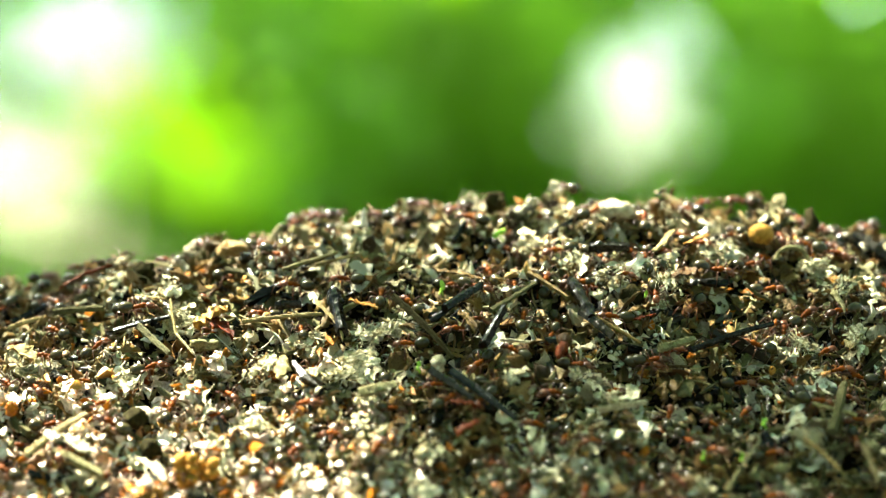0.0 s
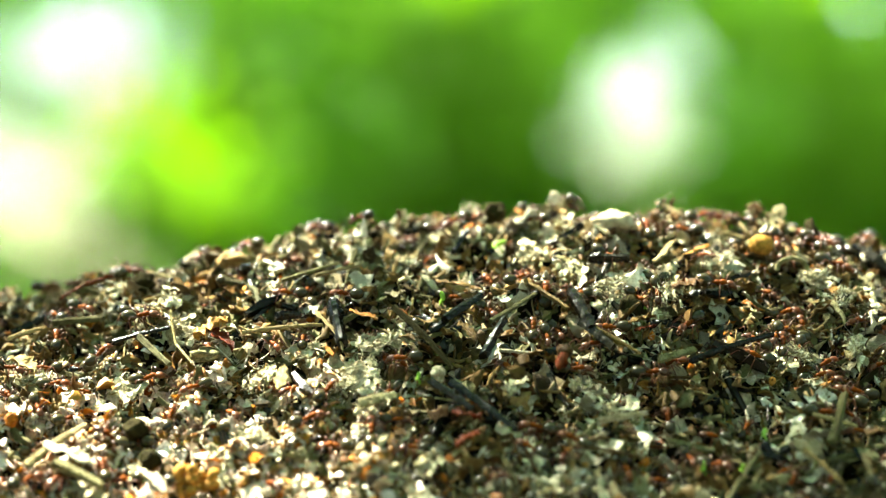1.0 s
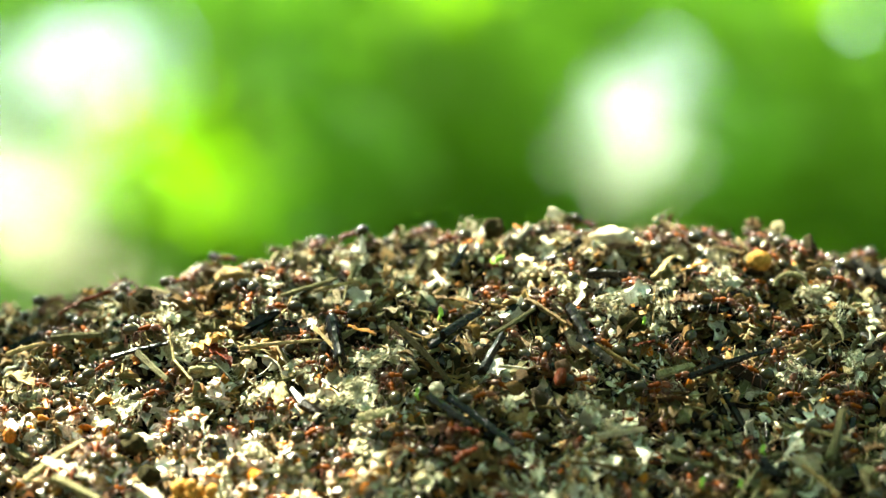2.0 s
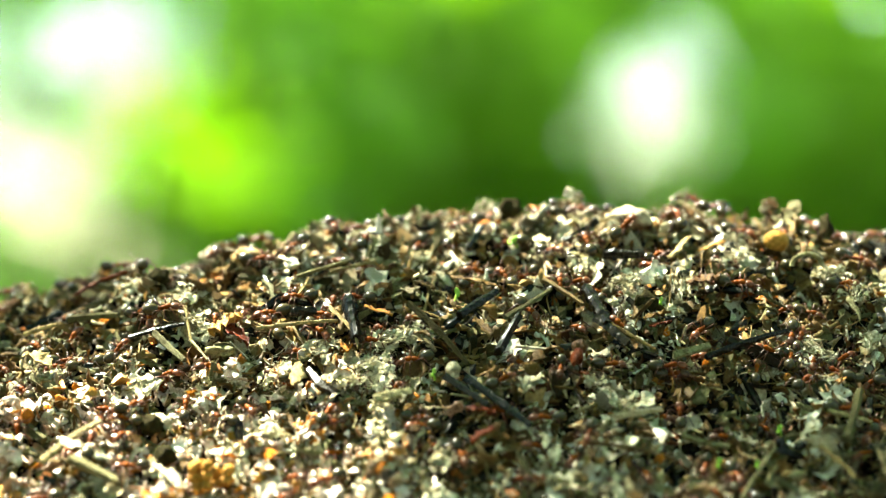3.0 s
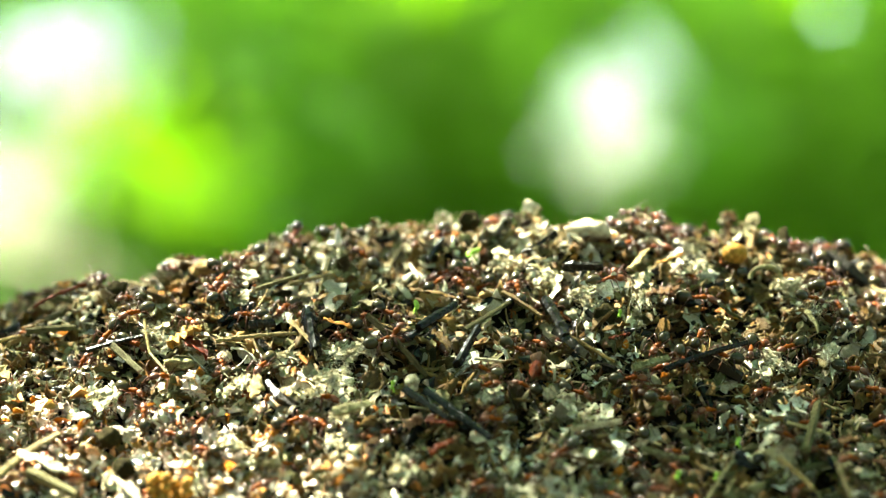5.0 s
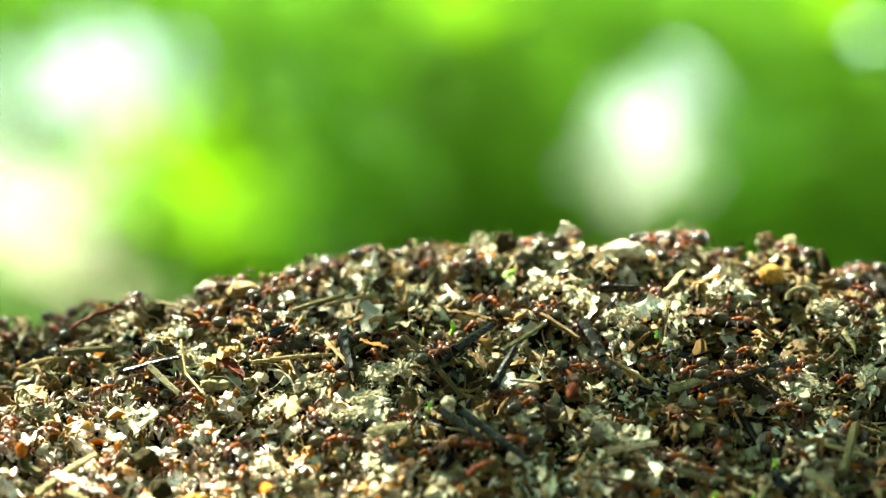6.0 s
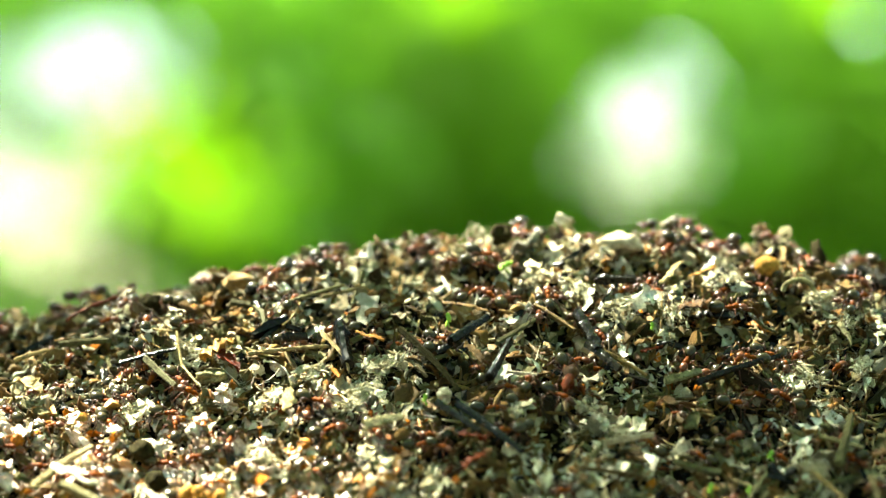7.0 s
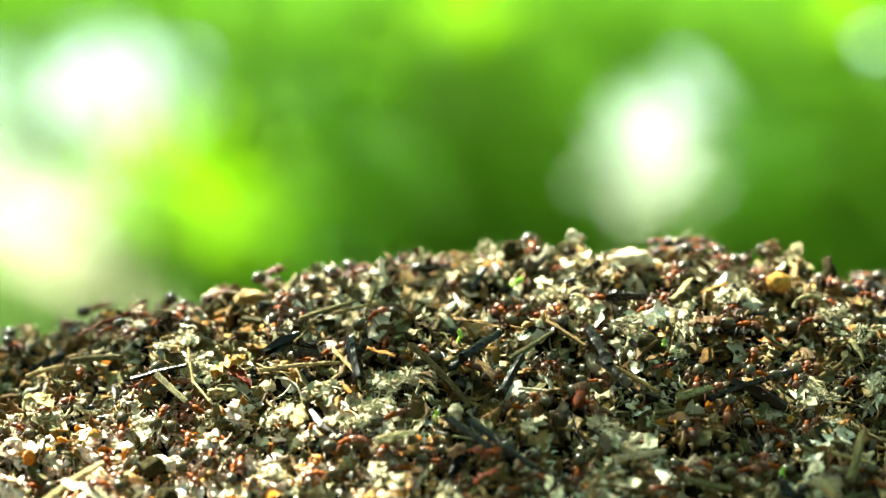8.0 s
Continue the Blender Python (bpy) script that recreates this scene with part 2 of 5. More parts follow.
def t_tube(r, sides=5, rings=4, girth=0.09, bend=0.15, taper=0.45, rough=0.2):
    """A bent, tapering stalk or splinter."""
    s = np.linspace(-0.5, 0.5, rings)
    by, bz = r.uniform(-bend, bend), r.uniform(-bend, bend)
    vs = []
    for i, u in enumerate(s):
        w = girth * (1 - taper * abs(u + 0.1) * 2 * r.uniform(0.6, 1))
        a = np.linspace(0, 2 * np.pi, sides, endpoint=False) + 0.3 * i
        q = w * (1 + r.uniform(-rough, rough, sides))
        vs.append(np.stack([np.full(sides, u), by * (4 * u * u - 0.5) + q * np.cos(a), bz * (4 * u * u - 0.5) + q * np.sin(a)], 1))
    v = np.concatenate(vs + [[[-0.51, vs[0][:, 1].mean(), vs[0][:, 2].mean()], [0.51, vs[-1][:, 1].mean(), vs[-1][:, 2].mean()]]])
    f, n = [], len(v)
    for i in range(rings - 1):
        for j in range(sides):
            a, b = i * sides + j, i * sides + (j + 1) % sides
            f += [(a, a + sides, b + sides), (a, b + sides, b)]
    for j in range(sides):
        f += [(n - 2, j, (j + 1) % sides), (n - 1, (rings - 1) * sides + (j + 1) % sides, (rings - 1) * sides + j)]
    return v, np.array(f)


def t_scale(r):
    """A cupped, pointed bud scale with thickness."""
    nu, nv = 4, 3
    cup, arch, wid = r.uniform(0.5, 1.4), r.uniform(-0.5, 0.5), r.uniform(0.22, 0.34)
    top = []
    for u in np.linspace(-0.5, 0.5, nu):
        w = wid * (1 - (2 * u) ** 2) ** 0.6 * (1 - 0.35 * u) + 0.015
        for s in (-1, 0, 1):
            top.append((u, s * w, cup * (s * w) ** 2 / wid + arch * u * u + r.uniform(-0.015, 0.015)))
    top = np.array(top)
    v = np.concatenate([top, top - [0, 0, 0.045]])
    n = nu * nv
    f = []
    for i in range(nu - 1):
        for j in range(nv - 1):
            a = i * nv + j
            f += [(a, a + nv, a + nv + 1), (a, a + nv + 1, a + 1), (n + a, n + a + 1, n + a + nv + 1), (n + a, n + a + nv + 1, n + a + nv)]
        a, b = i * nv, i * nv + nv - 1
        f += [(a, n + a, n + a + nv), (a, n + a + nv, a + nv), (b, b + nv, n + b + nv), (b, n + b + nv, n + b)]
    for a in (0, 1):
        f.append((a, a + 1, n + a + 1)), f.append((a, n + a + 1, n + a))
        b = (nu - 1) * nv + a
        f.append((b, n + b, n + b + 1)), f.append((b, n + b + 1, b + 1))
    return v, np.array(f)


def t_crumb(r):
    """A rough grain."""
    p = (1 + 5 ** 0.5) / 2
    v = np.array([(-1, p, 0), (1, p, 0), (-1, -p, 0), (1, -p, 0), (0, -1, p), (0, 1, p), (0, -1, -p), (0, 1, -p), (p, 0, -1), (p, 0, 1), (-p, 0, -1), (-p, 0, 1)]) * 0.25
    f = np.array([(0, 11, 5), (0, 5, 1), (0, 1, 7), (0, 7, 10), (0, 10, 11), (1, 5, 9), (5, 11, 4), (11, 10, 2), (10, 7, 6), (7, 1, 8),
                  (3, 9, 4), (3, 4, 2), (3, 2, 6), (3, 6, 8), (3, 8, 9), (4, 9, 5), (2, 4, 11), (6, 2, 10), (8, 6, 7), (9, 8, 1)])
    return v * r.uniform(0.65, 1.25, (12, 1)) * [1.1, r.uniform(0.6, 0.9), r.uniform(0.5, 0.8)], f


def t_needle(r):
    return t_tube(r, 4, 4, r.uniform(0.028, 0.05), 0.1, 0.5, 0.1)


def t_fibre(r):
    return t_tube(r, 3, 5, r.uniform(0.010, 0.02), 0.28, 0.3, 0.1)


def t_fluff(r):
    """A loose tangle of fibres, flattened."""
    vs, fs, base = [], [], 0
    for _ in range(9):
        v, f = t_tube(r, 3, 4, r.uniform(0.010, 0.025), 0.4, 0.3, 0.2)
        v = (v * r.uniform(0.4, 0.9)) @ turns(r, 1, 0.5)[0].T + r.normal(0, 0.14, 3) * [1, 1, 0.5]
        vs.append(v), fs.append(f + base)
        base += len(v)
    return np.concatenate(vs), np.concatenate(fs)


def t_film(r):
    """A crumpled, torn film of felted tissue."""
    n = 5
    a, b, c, d = r.uniform(0, 6.28, 4)
    top = []
    for i in range(n):
        for j in range(n):
            x, y = i / (n - 1) - 0.5, j / (n - 1) - 0.5
            rim = 1 if i in (0, n - 1) or j in (0, n - 1) else 0.3
            x, y = x + r.normal(0, 0.07) * rim, y * 0.7 + r.normal(0, 0.07) * rim
            top.append((x, y, 0.13 * math.sin(5 * x + a) * math.sin(6 * y + b) + 0.08 * math.sin(11 * x + 7 * y + c) + 0.05 * math.sin(14 * y + d)))
    top = np.array(top)
    v = np.concatenate([top, top - [0, 0, 0.03]])
    m = n * n
    f = []
    for i in range(n - 1):
        for j in range(n - 1):
            q = i * n + j
            f += [(q, q + n, q + n + 1), (q, q + n + 1, q + 1), (m + q, m + q + n + 1, m + q + n), (m + q, m + q + 1, m + q + n + 1)]
    edge = [(i * n, (i + 1) * n) for i in range(n - 1)] + [(i, i + 1) for i in range(n - 1)]
    edge += [(i * n + n - 1, (i + 1) * n + n - 1) for i in range(n - 1)] + [((n - 1) * n + i, (n - 1) * n + i + 1) for i in range(n - 1)]
    for p, q in edge:
        f += [(p, q, m + q), (p, m + q, m + p)]
    return v, np.array(f)


def t_tissue(r):
    """A torn, crumpled rag of felted tissue with a ragged rim."""
    rings, n = 5, 16
    a = np.linspace(0, 2 * np.pi, n, endpoint=False)
    rim = 0.5 * (0.62 + 0.2 * np.sin(2 * a + r.uniform(0, 6)) + 0.14 * np.sin(5 * a + r.uniform(0, 6)) + r.uniform(-0.2, 0.2, n))
    p, q, s = r.uniform(0, 6.28, 3)
    top = [(0.0, 0.0, 0.04)]
    for k in range(1, rings + 1):
        x, y = rim * k / rings * np.cos(a), rim * k / rings * np.sin(a) * 0.85
        z = 0.07 * np.sin(8 * x + p) * np.sin(9 * y + q) + 0.05 * np.sin(19 * x + 13 * y + s) + r.normal(0, 0.025, n) - 0.05 * (k / rings) ** 2
        top += list(zip(x, y, z))
    top = np.array(top)
    m = len(top)
    v = np.concatenate([top, top - [0, 0, 0.02]])
    f = []
    for i in range(n):
        j = (i + 1) % n
        f += [(0, 1 + i, 1 + j), (m, m + 1 + j, m + 1 + i)]
        for k in range(rings - 1):
            b, c = 1 + k * n, 1 + (k + 1) * n
            f += [(b + i, c + i, c + j), (b + i, c + j, b + j), (m + b + i, m + c + j, m + c + i), (m + b + i, m + b + j, m + c + j)]
        e = 1 + (rings - 1) * n
        f += [(e + i, m + e + i, m + e + j), (e + i, m + e + j, e + j)]
    return v, np.array(f)


def t_chunk(r):
    """A long rough crumb of bark."""
    v, f = t_crumb(r)
    return v * [1.1, 0.7, 0.6], f


def t_shred(r):
    """A torn, curled strip of tissue."""
    v, f = t_flake(r)
    v = v * [1.0, 0.38, 1.0]
    v[:, 2] += r.uniform(-1.2, 1.2) * v[:, 0] ** 2 + r.uniform(-1, 1) * v[:, 0] * v[:, 1] * 3
    return v, f


def t_splinter(r):
    return t_tube(r, 5, 3, r.uniform(0.07, 0.14), 0.08, 0.4, 0.4)


def turns(r, n, tilt):
    """Rotations: any heading, tilted by up to about the given angle, rolled a little."""
    h, p, q = r.uniform(0, 2 * np.pi, n), r.normal(0, tilt, n), r.normal(0, tilt, n)
    ch, sh, cp, sp, cq, sq = np.cos(h), np.sin(h), np.cos(p), np.sin(p), np.cos(q), np.sin(q)
    m = np.empty((n, 3, 3))
    m[:, 0] = np.stack([ch * cp, ch * sp * sq - sh * cq, ch * sp * cq + sh * sq], 1)
    m[:, 1] = np.stack([sh * cp, sh * sp * sq + ch * cq, sh * sp * cq - ch * sq], 1)
    m[:, 2] = np.stack([-sp, cp * sq, cp * cq], 1)
    return m


def slope_frames(x, y):
    """For each spot the axes of the nest's slope: along it, across it, out of it."""
    e = 0.004
    n = np.stack([(mound_z(x - e, y) - mound_z(x + e, y)) / (2 * e), (mound_z(x, y - e) - mound_z(x, y + e)) / (2 * e), np.ones_like(x)], 1)
    n /= np.linalg.norm(n, axis=1)[:, None]
    a = np.cross(np.array([0.0, 1.0, 0.0]), n)
    a /= np.linalg.norm(a, axis=1)[:, None]
    return np.stack([a, np.cross(n, a), n], 2)


def scatter(name, label, template, mat, spots, size, tilt, lift, seed, category="debris", variants=24):
    """One joined mesh of many pieces strewn over the nest."""
    r = np.random.default_rng(seed)
    n = len(spots)
    shapes = [template(r) for _ in range(variants)]
    z = crust_z(spots[:, 0], spots[:, 1])
    slope = slope_frames(spots[:, 0], spots[:, 1])
    over = slope[:, :, 2] * r.uniform(lift[0], lift[1], n)[:, None]
    rot, s = slope @ turns(r, n, tilt), size[0] + (size[1] - size[0]) * r.beta(1.3, 2.2, n)
    s = np.where((spots[:, 1] > -0.008) & (spots[:, 1] < 0.02), 0.65 * s, s)      # finer crumbs along the crest
    which = r.integers(0, variants, n)
    vs, fs, base = [], [], 0
    for k, (v, f) in enumerate(shapes):
        sel = np.nonzero(which == k)[0]
        if not len(sel):
            continue
        w = np.einsum("nij,vj->nvi", rot[sel], v) * s[sel][:, None, None]
        w += (np.stack([spots[sel, 0], spots[sel, 1], z[sel]], 1) + over[sel])[:, None, :]
        vs.append(w.reshape(-1, 3))
        fs.append((f[None] + base + (np.arange(len(sel)) * len(v))[:, None, None]).reshape(-1, f.shape[1]))
        base += len(sel) * len(v)
    ob = mesh_object(name, np.concatenate(vs), np.concatenate(fs), mat, smooth=template in (t_film, t_scale, t_shred, t_needle, t_fibre))
    return tagged(ob, label, category, kind="stuff")


def spots_near(r, n, x0=-0.112, x1=0.122, y0=-0.106, y1=0.02):
    return np.stack([r.uniform(x0, x1, n), r.uniform(y0, y1, n)], 1)


def spots_far(r, n):
    """All over the nest but the part that is strewn densely."""
    a, q = r.uniform(0, 2 * np.pi, n * 2), 0.9 * r.uniform(0, 1, n * 2) ** 0.75
    p = np.stack([q * np.cos(a), q * np.sin(a)], 1)
    far = (p[:, 0] < -0.112) | (p[:, 0] > 0.122) | (p[:, 1] > 0.02) | (p[:, 1] < -0.106)
    return p[far][:n]


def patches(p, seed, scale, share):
    """Keeps the spots where a slow random pattern is high, so that pieces gather in drifts, more of them low on the
    sunny side to put its brightness into the pale litter.
    """
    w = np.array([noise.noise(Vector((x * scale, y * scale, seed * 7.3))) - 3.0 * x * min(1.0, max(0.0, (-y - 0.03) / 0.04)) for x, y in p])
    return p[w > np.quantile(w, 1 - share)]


def litter():
    r = np.random.default_rng(11)
    mm = 0.001
    drift = lambda n, seed, share: patches(spots_near(r, n), seed, 55, share)
    rows = [
        ("dark_bark_bits", "small black and dark brown bark bits", t_flake, "dark", spots_near(r, 3500), (1.4, 5.2), 0.6, (-0.6, 1.2)),
        ("soil_crumbs", "dark brown crumbs of soil and bark", t_crumb, "dark", spots_near(r, 4000), (0.9, 3.6), 0.8, (-0.4, 1.2)),
        ("brown_bud_scales", "small cupped brown bud scales", t_scale, "brown", spots_near(r, 3500), (1.6, 5.4), 0.8, (-0.2, 2.2)),
        ("brown_bark_shreds", "torn brown shreds of bark", t_shred, "brown", spots_near(r, 5000), (1.8, 8.0), 0.6, (0, 2.4)),
        ("olive_leaf_scraps", "small olive-grey scraps of dry leaf", t_flake, "olive", spots_near(r, 2700), (1.3, 5.0), 0.8, (0, 2.0)),
        ("wood_splinters", "short grey-brown wood splinters", t_splinter, "olive", spots_near(r, 2600), (1.8, 7.5), 0.4, (0, 2.2)),
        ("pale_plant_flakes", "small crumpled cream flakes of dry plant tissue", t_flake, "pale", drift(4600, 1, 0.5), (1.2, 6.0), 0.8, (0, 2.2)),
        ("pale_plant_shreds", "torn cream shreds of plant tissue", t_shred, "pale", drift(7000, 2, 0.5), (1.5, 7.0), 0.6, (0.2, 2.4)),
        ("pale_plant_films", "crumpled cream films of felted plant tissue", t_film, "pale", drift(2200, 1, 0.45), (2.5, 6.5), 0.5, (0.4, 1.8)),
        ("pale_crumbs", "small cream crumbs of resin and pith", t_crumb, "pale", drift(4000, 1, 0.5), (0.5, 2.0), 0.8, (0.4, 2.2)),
        ("broken_needles", "short dry conifer needles and stalks", t_needle, "straw", spots_near(r, 2600), (2.0, 9.0), 0.4, (0.3, 2.4)),
        ("amber_scales", "small orange-brown scales and husks", t_scale, "amber", spots_near(r, 1300), (1.0, 3.8), 0.7, (0.4, 2.2)),
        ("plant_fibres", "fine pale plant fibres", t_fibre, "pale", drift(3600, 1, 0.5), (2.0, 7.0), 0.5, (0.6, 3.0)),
        ("brown_leaf_crumples", "crumpled brown scraps of dead leaf", t_film, "brown", spots_near(r, 1600), (2.5, 6.5), 0.8, (0.2, 2.4)),
        ("olive_leaf_crumples", "crumpled olive-grey scraps of dead leaf", t_film, "olive", spots_near(r, 1400), (2.5, 6.0), 0.8, (0.2, 2.4)),
        ("fine_grit", "fine brown grit and crumbs over the litter", t_crumb, "brown", spots_near(r, 2500), (0.4, 1.3), 0.8, (0.5, 2.6)),
        ("fine_pale_grit", "fine cream grit over the litter", t_crumb, "pale", spots_near(r, 1500), (0.3, 1.0), 0.8, (0.6, 2.8)),
        ("fine_brown_fibres", "fine brown rootlets and fibres", t_fibre, "brown", spots_near(r, 1300), (2.0, 6.0), 0.5, (0.8, 2.8)),
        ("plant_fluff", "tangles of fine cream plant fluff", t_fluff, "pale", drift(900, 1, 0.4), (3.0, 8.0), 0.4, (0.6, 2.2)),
    ]
    # pinkish-white pieces fill the sun patch, its brightness put into their colour
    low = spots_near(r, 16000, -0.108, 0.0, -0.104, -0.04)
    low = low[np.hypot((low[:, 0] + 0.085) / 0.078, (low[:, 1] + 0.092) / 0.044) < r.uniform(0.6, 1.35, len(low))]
    rows += [
        ("sun_bleached_flakes", "flakes and husks of dry plants coloured pinkish white for sun glare", t_shred, "bleached", low[:2700], (1.5, 5.5), 0.8, (0.8, 3.2)),
        ("sun_bleached_scales", "bud scales coloured pinkish white for sun glare", t_scale, "bleached", low[2700:4000], (1.4, 4.8), 0.8, (0.8, 3.2)),
        ("sun_bleached_films", "crumpled films of plant tissue whitened for sun glare", t_film, "bleached", low[4000:4500], (2.5, 6.0), 0.7, (1.2, 3.0)),
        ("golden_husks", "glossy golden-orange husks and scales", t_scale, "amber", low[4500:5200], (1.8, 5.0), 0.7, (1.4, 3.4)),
    ]
    for i, (name, label, tmpl, key, spots, size, tilt, lift) in enumerate(rows):
        scatter(name, label, tmpl, KINDS[key][0], spots, [s * mm for s in size], tilt, [s * mm for s in lift], 100 + i)
    edge = spots_far(r, 16000)
    edge = edge[np.hypot(edge[:, 0], edge[:, 1]) < 0.42]
    scatter("nest_slope_scraps", "cream and brown plant scraps on the nest's slopes", t_shred, KINDS["pale"][0], edge[::3], (0.003, 0.009), 0.5, (0, 0.003), 133)
    scatter("nest_slope_bark", "dark bark bits on the nest's slopes", t_flake, KINDS["brown"][0], edge[1::3], (0.003, 0.009), 0.5, (0, 0.003), 134)
    scatter("nest_litter", "coarse brown litter of needles and bark", t_crumb, KINDS["brown"][0], spots_far(r, 2200), (0.004, 0.013), 0.4, (0, 0.004), 130)
    scatter("nest_needles", "dry conifer needles over the nest", t_needle, KINDS["straw"][0], spots_far(r, 1200), (0.01, 0.024), 0.25, (0.001, 0.006), 131)
    scatter("nest_scraps", "pale plant scraps over the nest", t_crumb, KINDS["pale"][0], spots_far(r, 2000), (0.003, 0.009), 0.5, (0.001, 0.005), 132)


litter()


# ---- woodland behind and above ----
def leaf_shape():
    """A pointed leaf folded along its midrib, of unit length along x."""
    v = np.array([(-0.5, 0, 0), (-0.2, 0.24, 0.06), (0.15, 0.26, 0.05), (0.5, 0, -0.08), (0.15, -0.26, 0.05), (-0.2, -0.24, 0.06), (0.0, 0, 0.0)])
    f = np.array([(0, 6, 1), (1, 6, 2), (2, 6, 3), (3, 6, 4), (4, 6, 5), (5, 6, 0)])
    return v, f


def leaves(name, centres, size, tilt, mat, parent, seed, label=""):
    r = np.random.default_rng(seed)
    v, f = leaf_shape()
    n = len(centres)
    s = r.uniform(size[0], size[1], n)
    w = np.einsum("nij,vj->nvi", turns(r, n, tilt), v) * s[:, None, None] + centres[:, None, :]
    ff = (f[None] + (np.arange(n) * len(v))[:, None, None]).reshape(-1, 3)
    return mesh_object(name, w.reshape(-1, 3), ff, mat, parent, label)


def limb(bm, a, b, ra, rb, wob=0.03, seed=0):
    """A tapering, slightly crooked limb from a to b."""
    r = random.Random(seed)
    a, b = Vector(a), Vector(b)
    way = (b - a).normalized()
    side = way.orthogonal().normalized()
    other = way.cross(side)
    rings, n = [], 8
    for i in range(7):
        u = i / 6
        c = a.lerp(b, u) + (side * r.uniform(-1, 1) + other * r.uniform(-1, 1)) * wob * (a - b).length * (0 < i < 6)
        q = ra + (rb - ra) * u
        rings.append([bm.verts.new(c + (side * math.cos(k * 2 * math.pi / n) + other * math.sin(k * 2 * math.pi / n)) * q * r.uniform(0.9, 1.1)) for k in range(n)])
    for p, q in zip(rings, rings[1:]):
        for k in range(n):
            bm.faces.new((p[k], p[(k + 1) % n], q[(k + 1) % n], q[k]))
    bm.faces.new(rings[0][::-1]), bm.faces.new(rings[-1])


def at(px, py, depth):
    """A place at the given depth behind the eye, by hundredths of the view's width to the right and up from its middle line."""
    k = 0.1584 * 2 * depth / 100
    return (px * k, EYE[1] + depth, EYE[2] + py * k)


def inside(u, v, spots):
    return any(((u - a) / p) ** 2 + ((v - b) / q) ** 2 < 1 for a, b, p, q in spots)


def openness(u, v, spots):
    """1 in the middle of an opening, falling to 0 beyond its edge."""
    d = min(math.hypot((u - a) / p, (v - b) / q) for a, b, p, q in spots)
    return min(1.0, max(0.0, (1.5 - d) / 0.8))


# openings to the sky, thin places, parts of the thicket coloured as sunlit and as shaded: across, up, half width, half
# height, in hundredths of the view
SKY_GAPS = [(21.4, 17.2, 6.0, 6.6), (-40, 23.5, 8.5, 6.5), (-47, 8.5, 8.0, 8.5), (-58, 16, 8, 13)]
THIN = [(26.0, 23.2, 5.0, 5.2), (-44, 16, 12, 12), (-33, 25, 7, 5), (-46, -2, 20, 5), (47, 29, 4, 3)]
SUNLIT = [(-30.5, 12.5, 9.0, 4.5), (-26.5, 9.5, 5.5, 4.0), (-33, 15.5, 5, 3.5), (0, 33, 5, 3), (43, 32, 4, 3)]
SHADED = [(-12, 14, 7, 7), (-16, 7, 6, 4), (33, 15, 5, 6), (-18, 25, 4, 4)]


def fade(u, v, spots):
    """1 in the middle of a spot, fading slowly outwards."""
    d = min(math.hypot((u - a) / p, (v - b) / q) for a, b, p, q in spots)
    return math.exp(-1.1 * d * d)


def chance(u, v):
    """An even random number for a place, the same at every run."""
    return (math.sin(u * 12.9898 + v * 78.233) * 43758.5453) % 1


def thicket(name, label, tone, keep, n, depth, size, seed):
    r = np.random.default_rng(seed)
    pts = []
    for _ in range(n):
        u, v, d = r.uniform(-64, 64), r.uniform(-14, 42), r.uniform(*depth)
        if keep(u, v):
            pts.append(at(u, v, d))
    ob = leaves(name, np.array(pts), size, 1.1, m_leaf[tone], None, seed)
    return tagged(ob, label, "foliage", kind="stuff")


def woodland():
    thicket("far_thicket", "dense green leaves of the woodland behind", "mid",
            lambda u, v: chance(u, v) > max(0.97 * openness(u, v, SKY_GAPS), 0.75 * fade(u, v, THIN)), 30000, (7.0, 7.9), (0.032, 0.062), 31)
    # shade and sun on the thicket are put into these leaves' colour
    thicket("shaded_thicket", "woodland leaves coloured deep green as if in shade", "dark",
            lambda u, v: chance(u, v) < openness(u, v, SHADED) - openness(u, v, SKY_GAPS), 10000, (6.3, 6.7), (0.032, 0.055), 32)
    thicket("sunlit_thicket", "woodland leaves coloured lime green as if in sun", "lime",
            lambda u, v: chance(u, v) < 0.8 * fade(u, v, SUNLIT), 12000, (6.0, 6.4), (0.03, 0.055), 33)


def gap_veil():
    """Thin twigs' small leaves that veil the openings to the sky."""
    r = np.random.default_rng(36)
    u, v, d = r.uniform(-64, 64, 36000), r.uniform(-14, 42, 36000), r.uniform(6.9, 8.0, 36000)
    near = np.min([np.hypot((u - a) / p, (v - b) / q) for a, b, p, q in SKY_GAPS], axis=0)
    pts = np.array([at(*row) for row in np.stack([u, v, d], 1)[near < 1.4]])
    ob = leaves("fine_foliage", pts, (0.018, 0.036), 1.1, m_leaf["mid"], None, 37)
    tagged(ob, "thin veil of small green leaves against the sky", "foliage", kind="stuff")


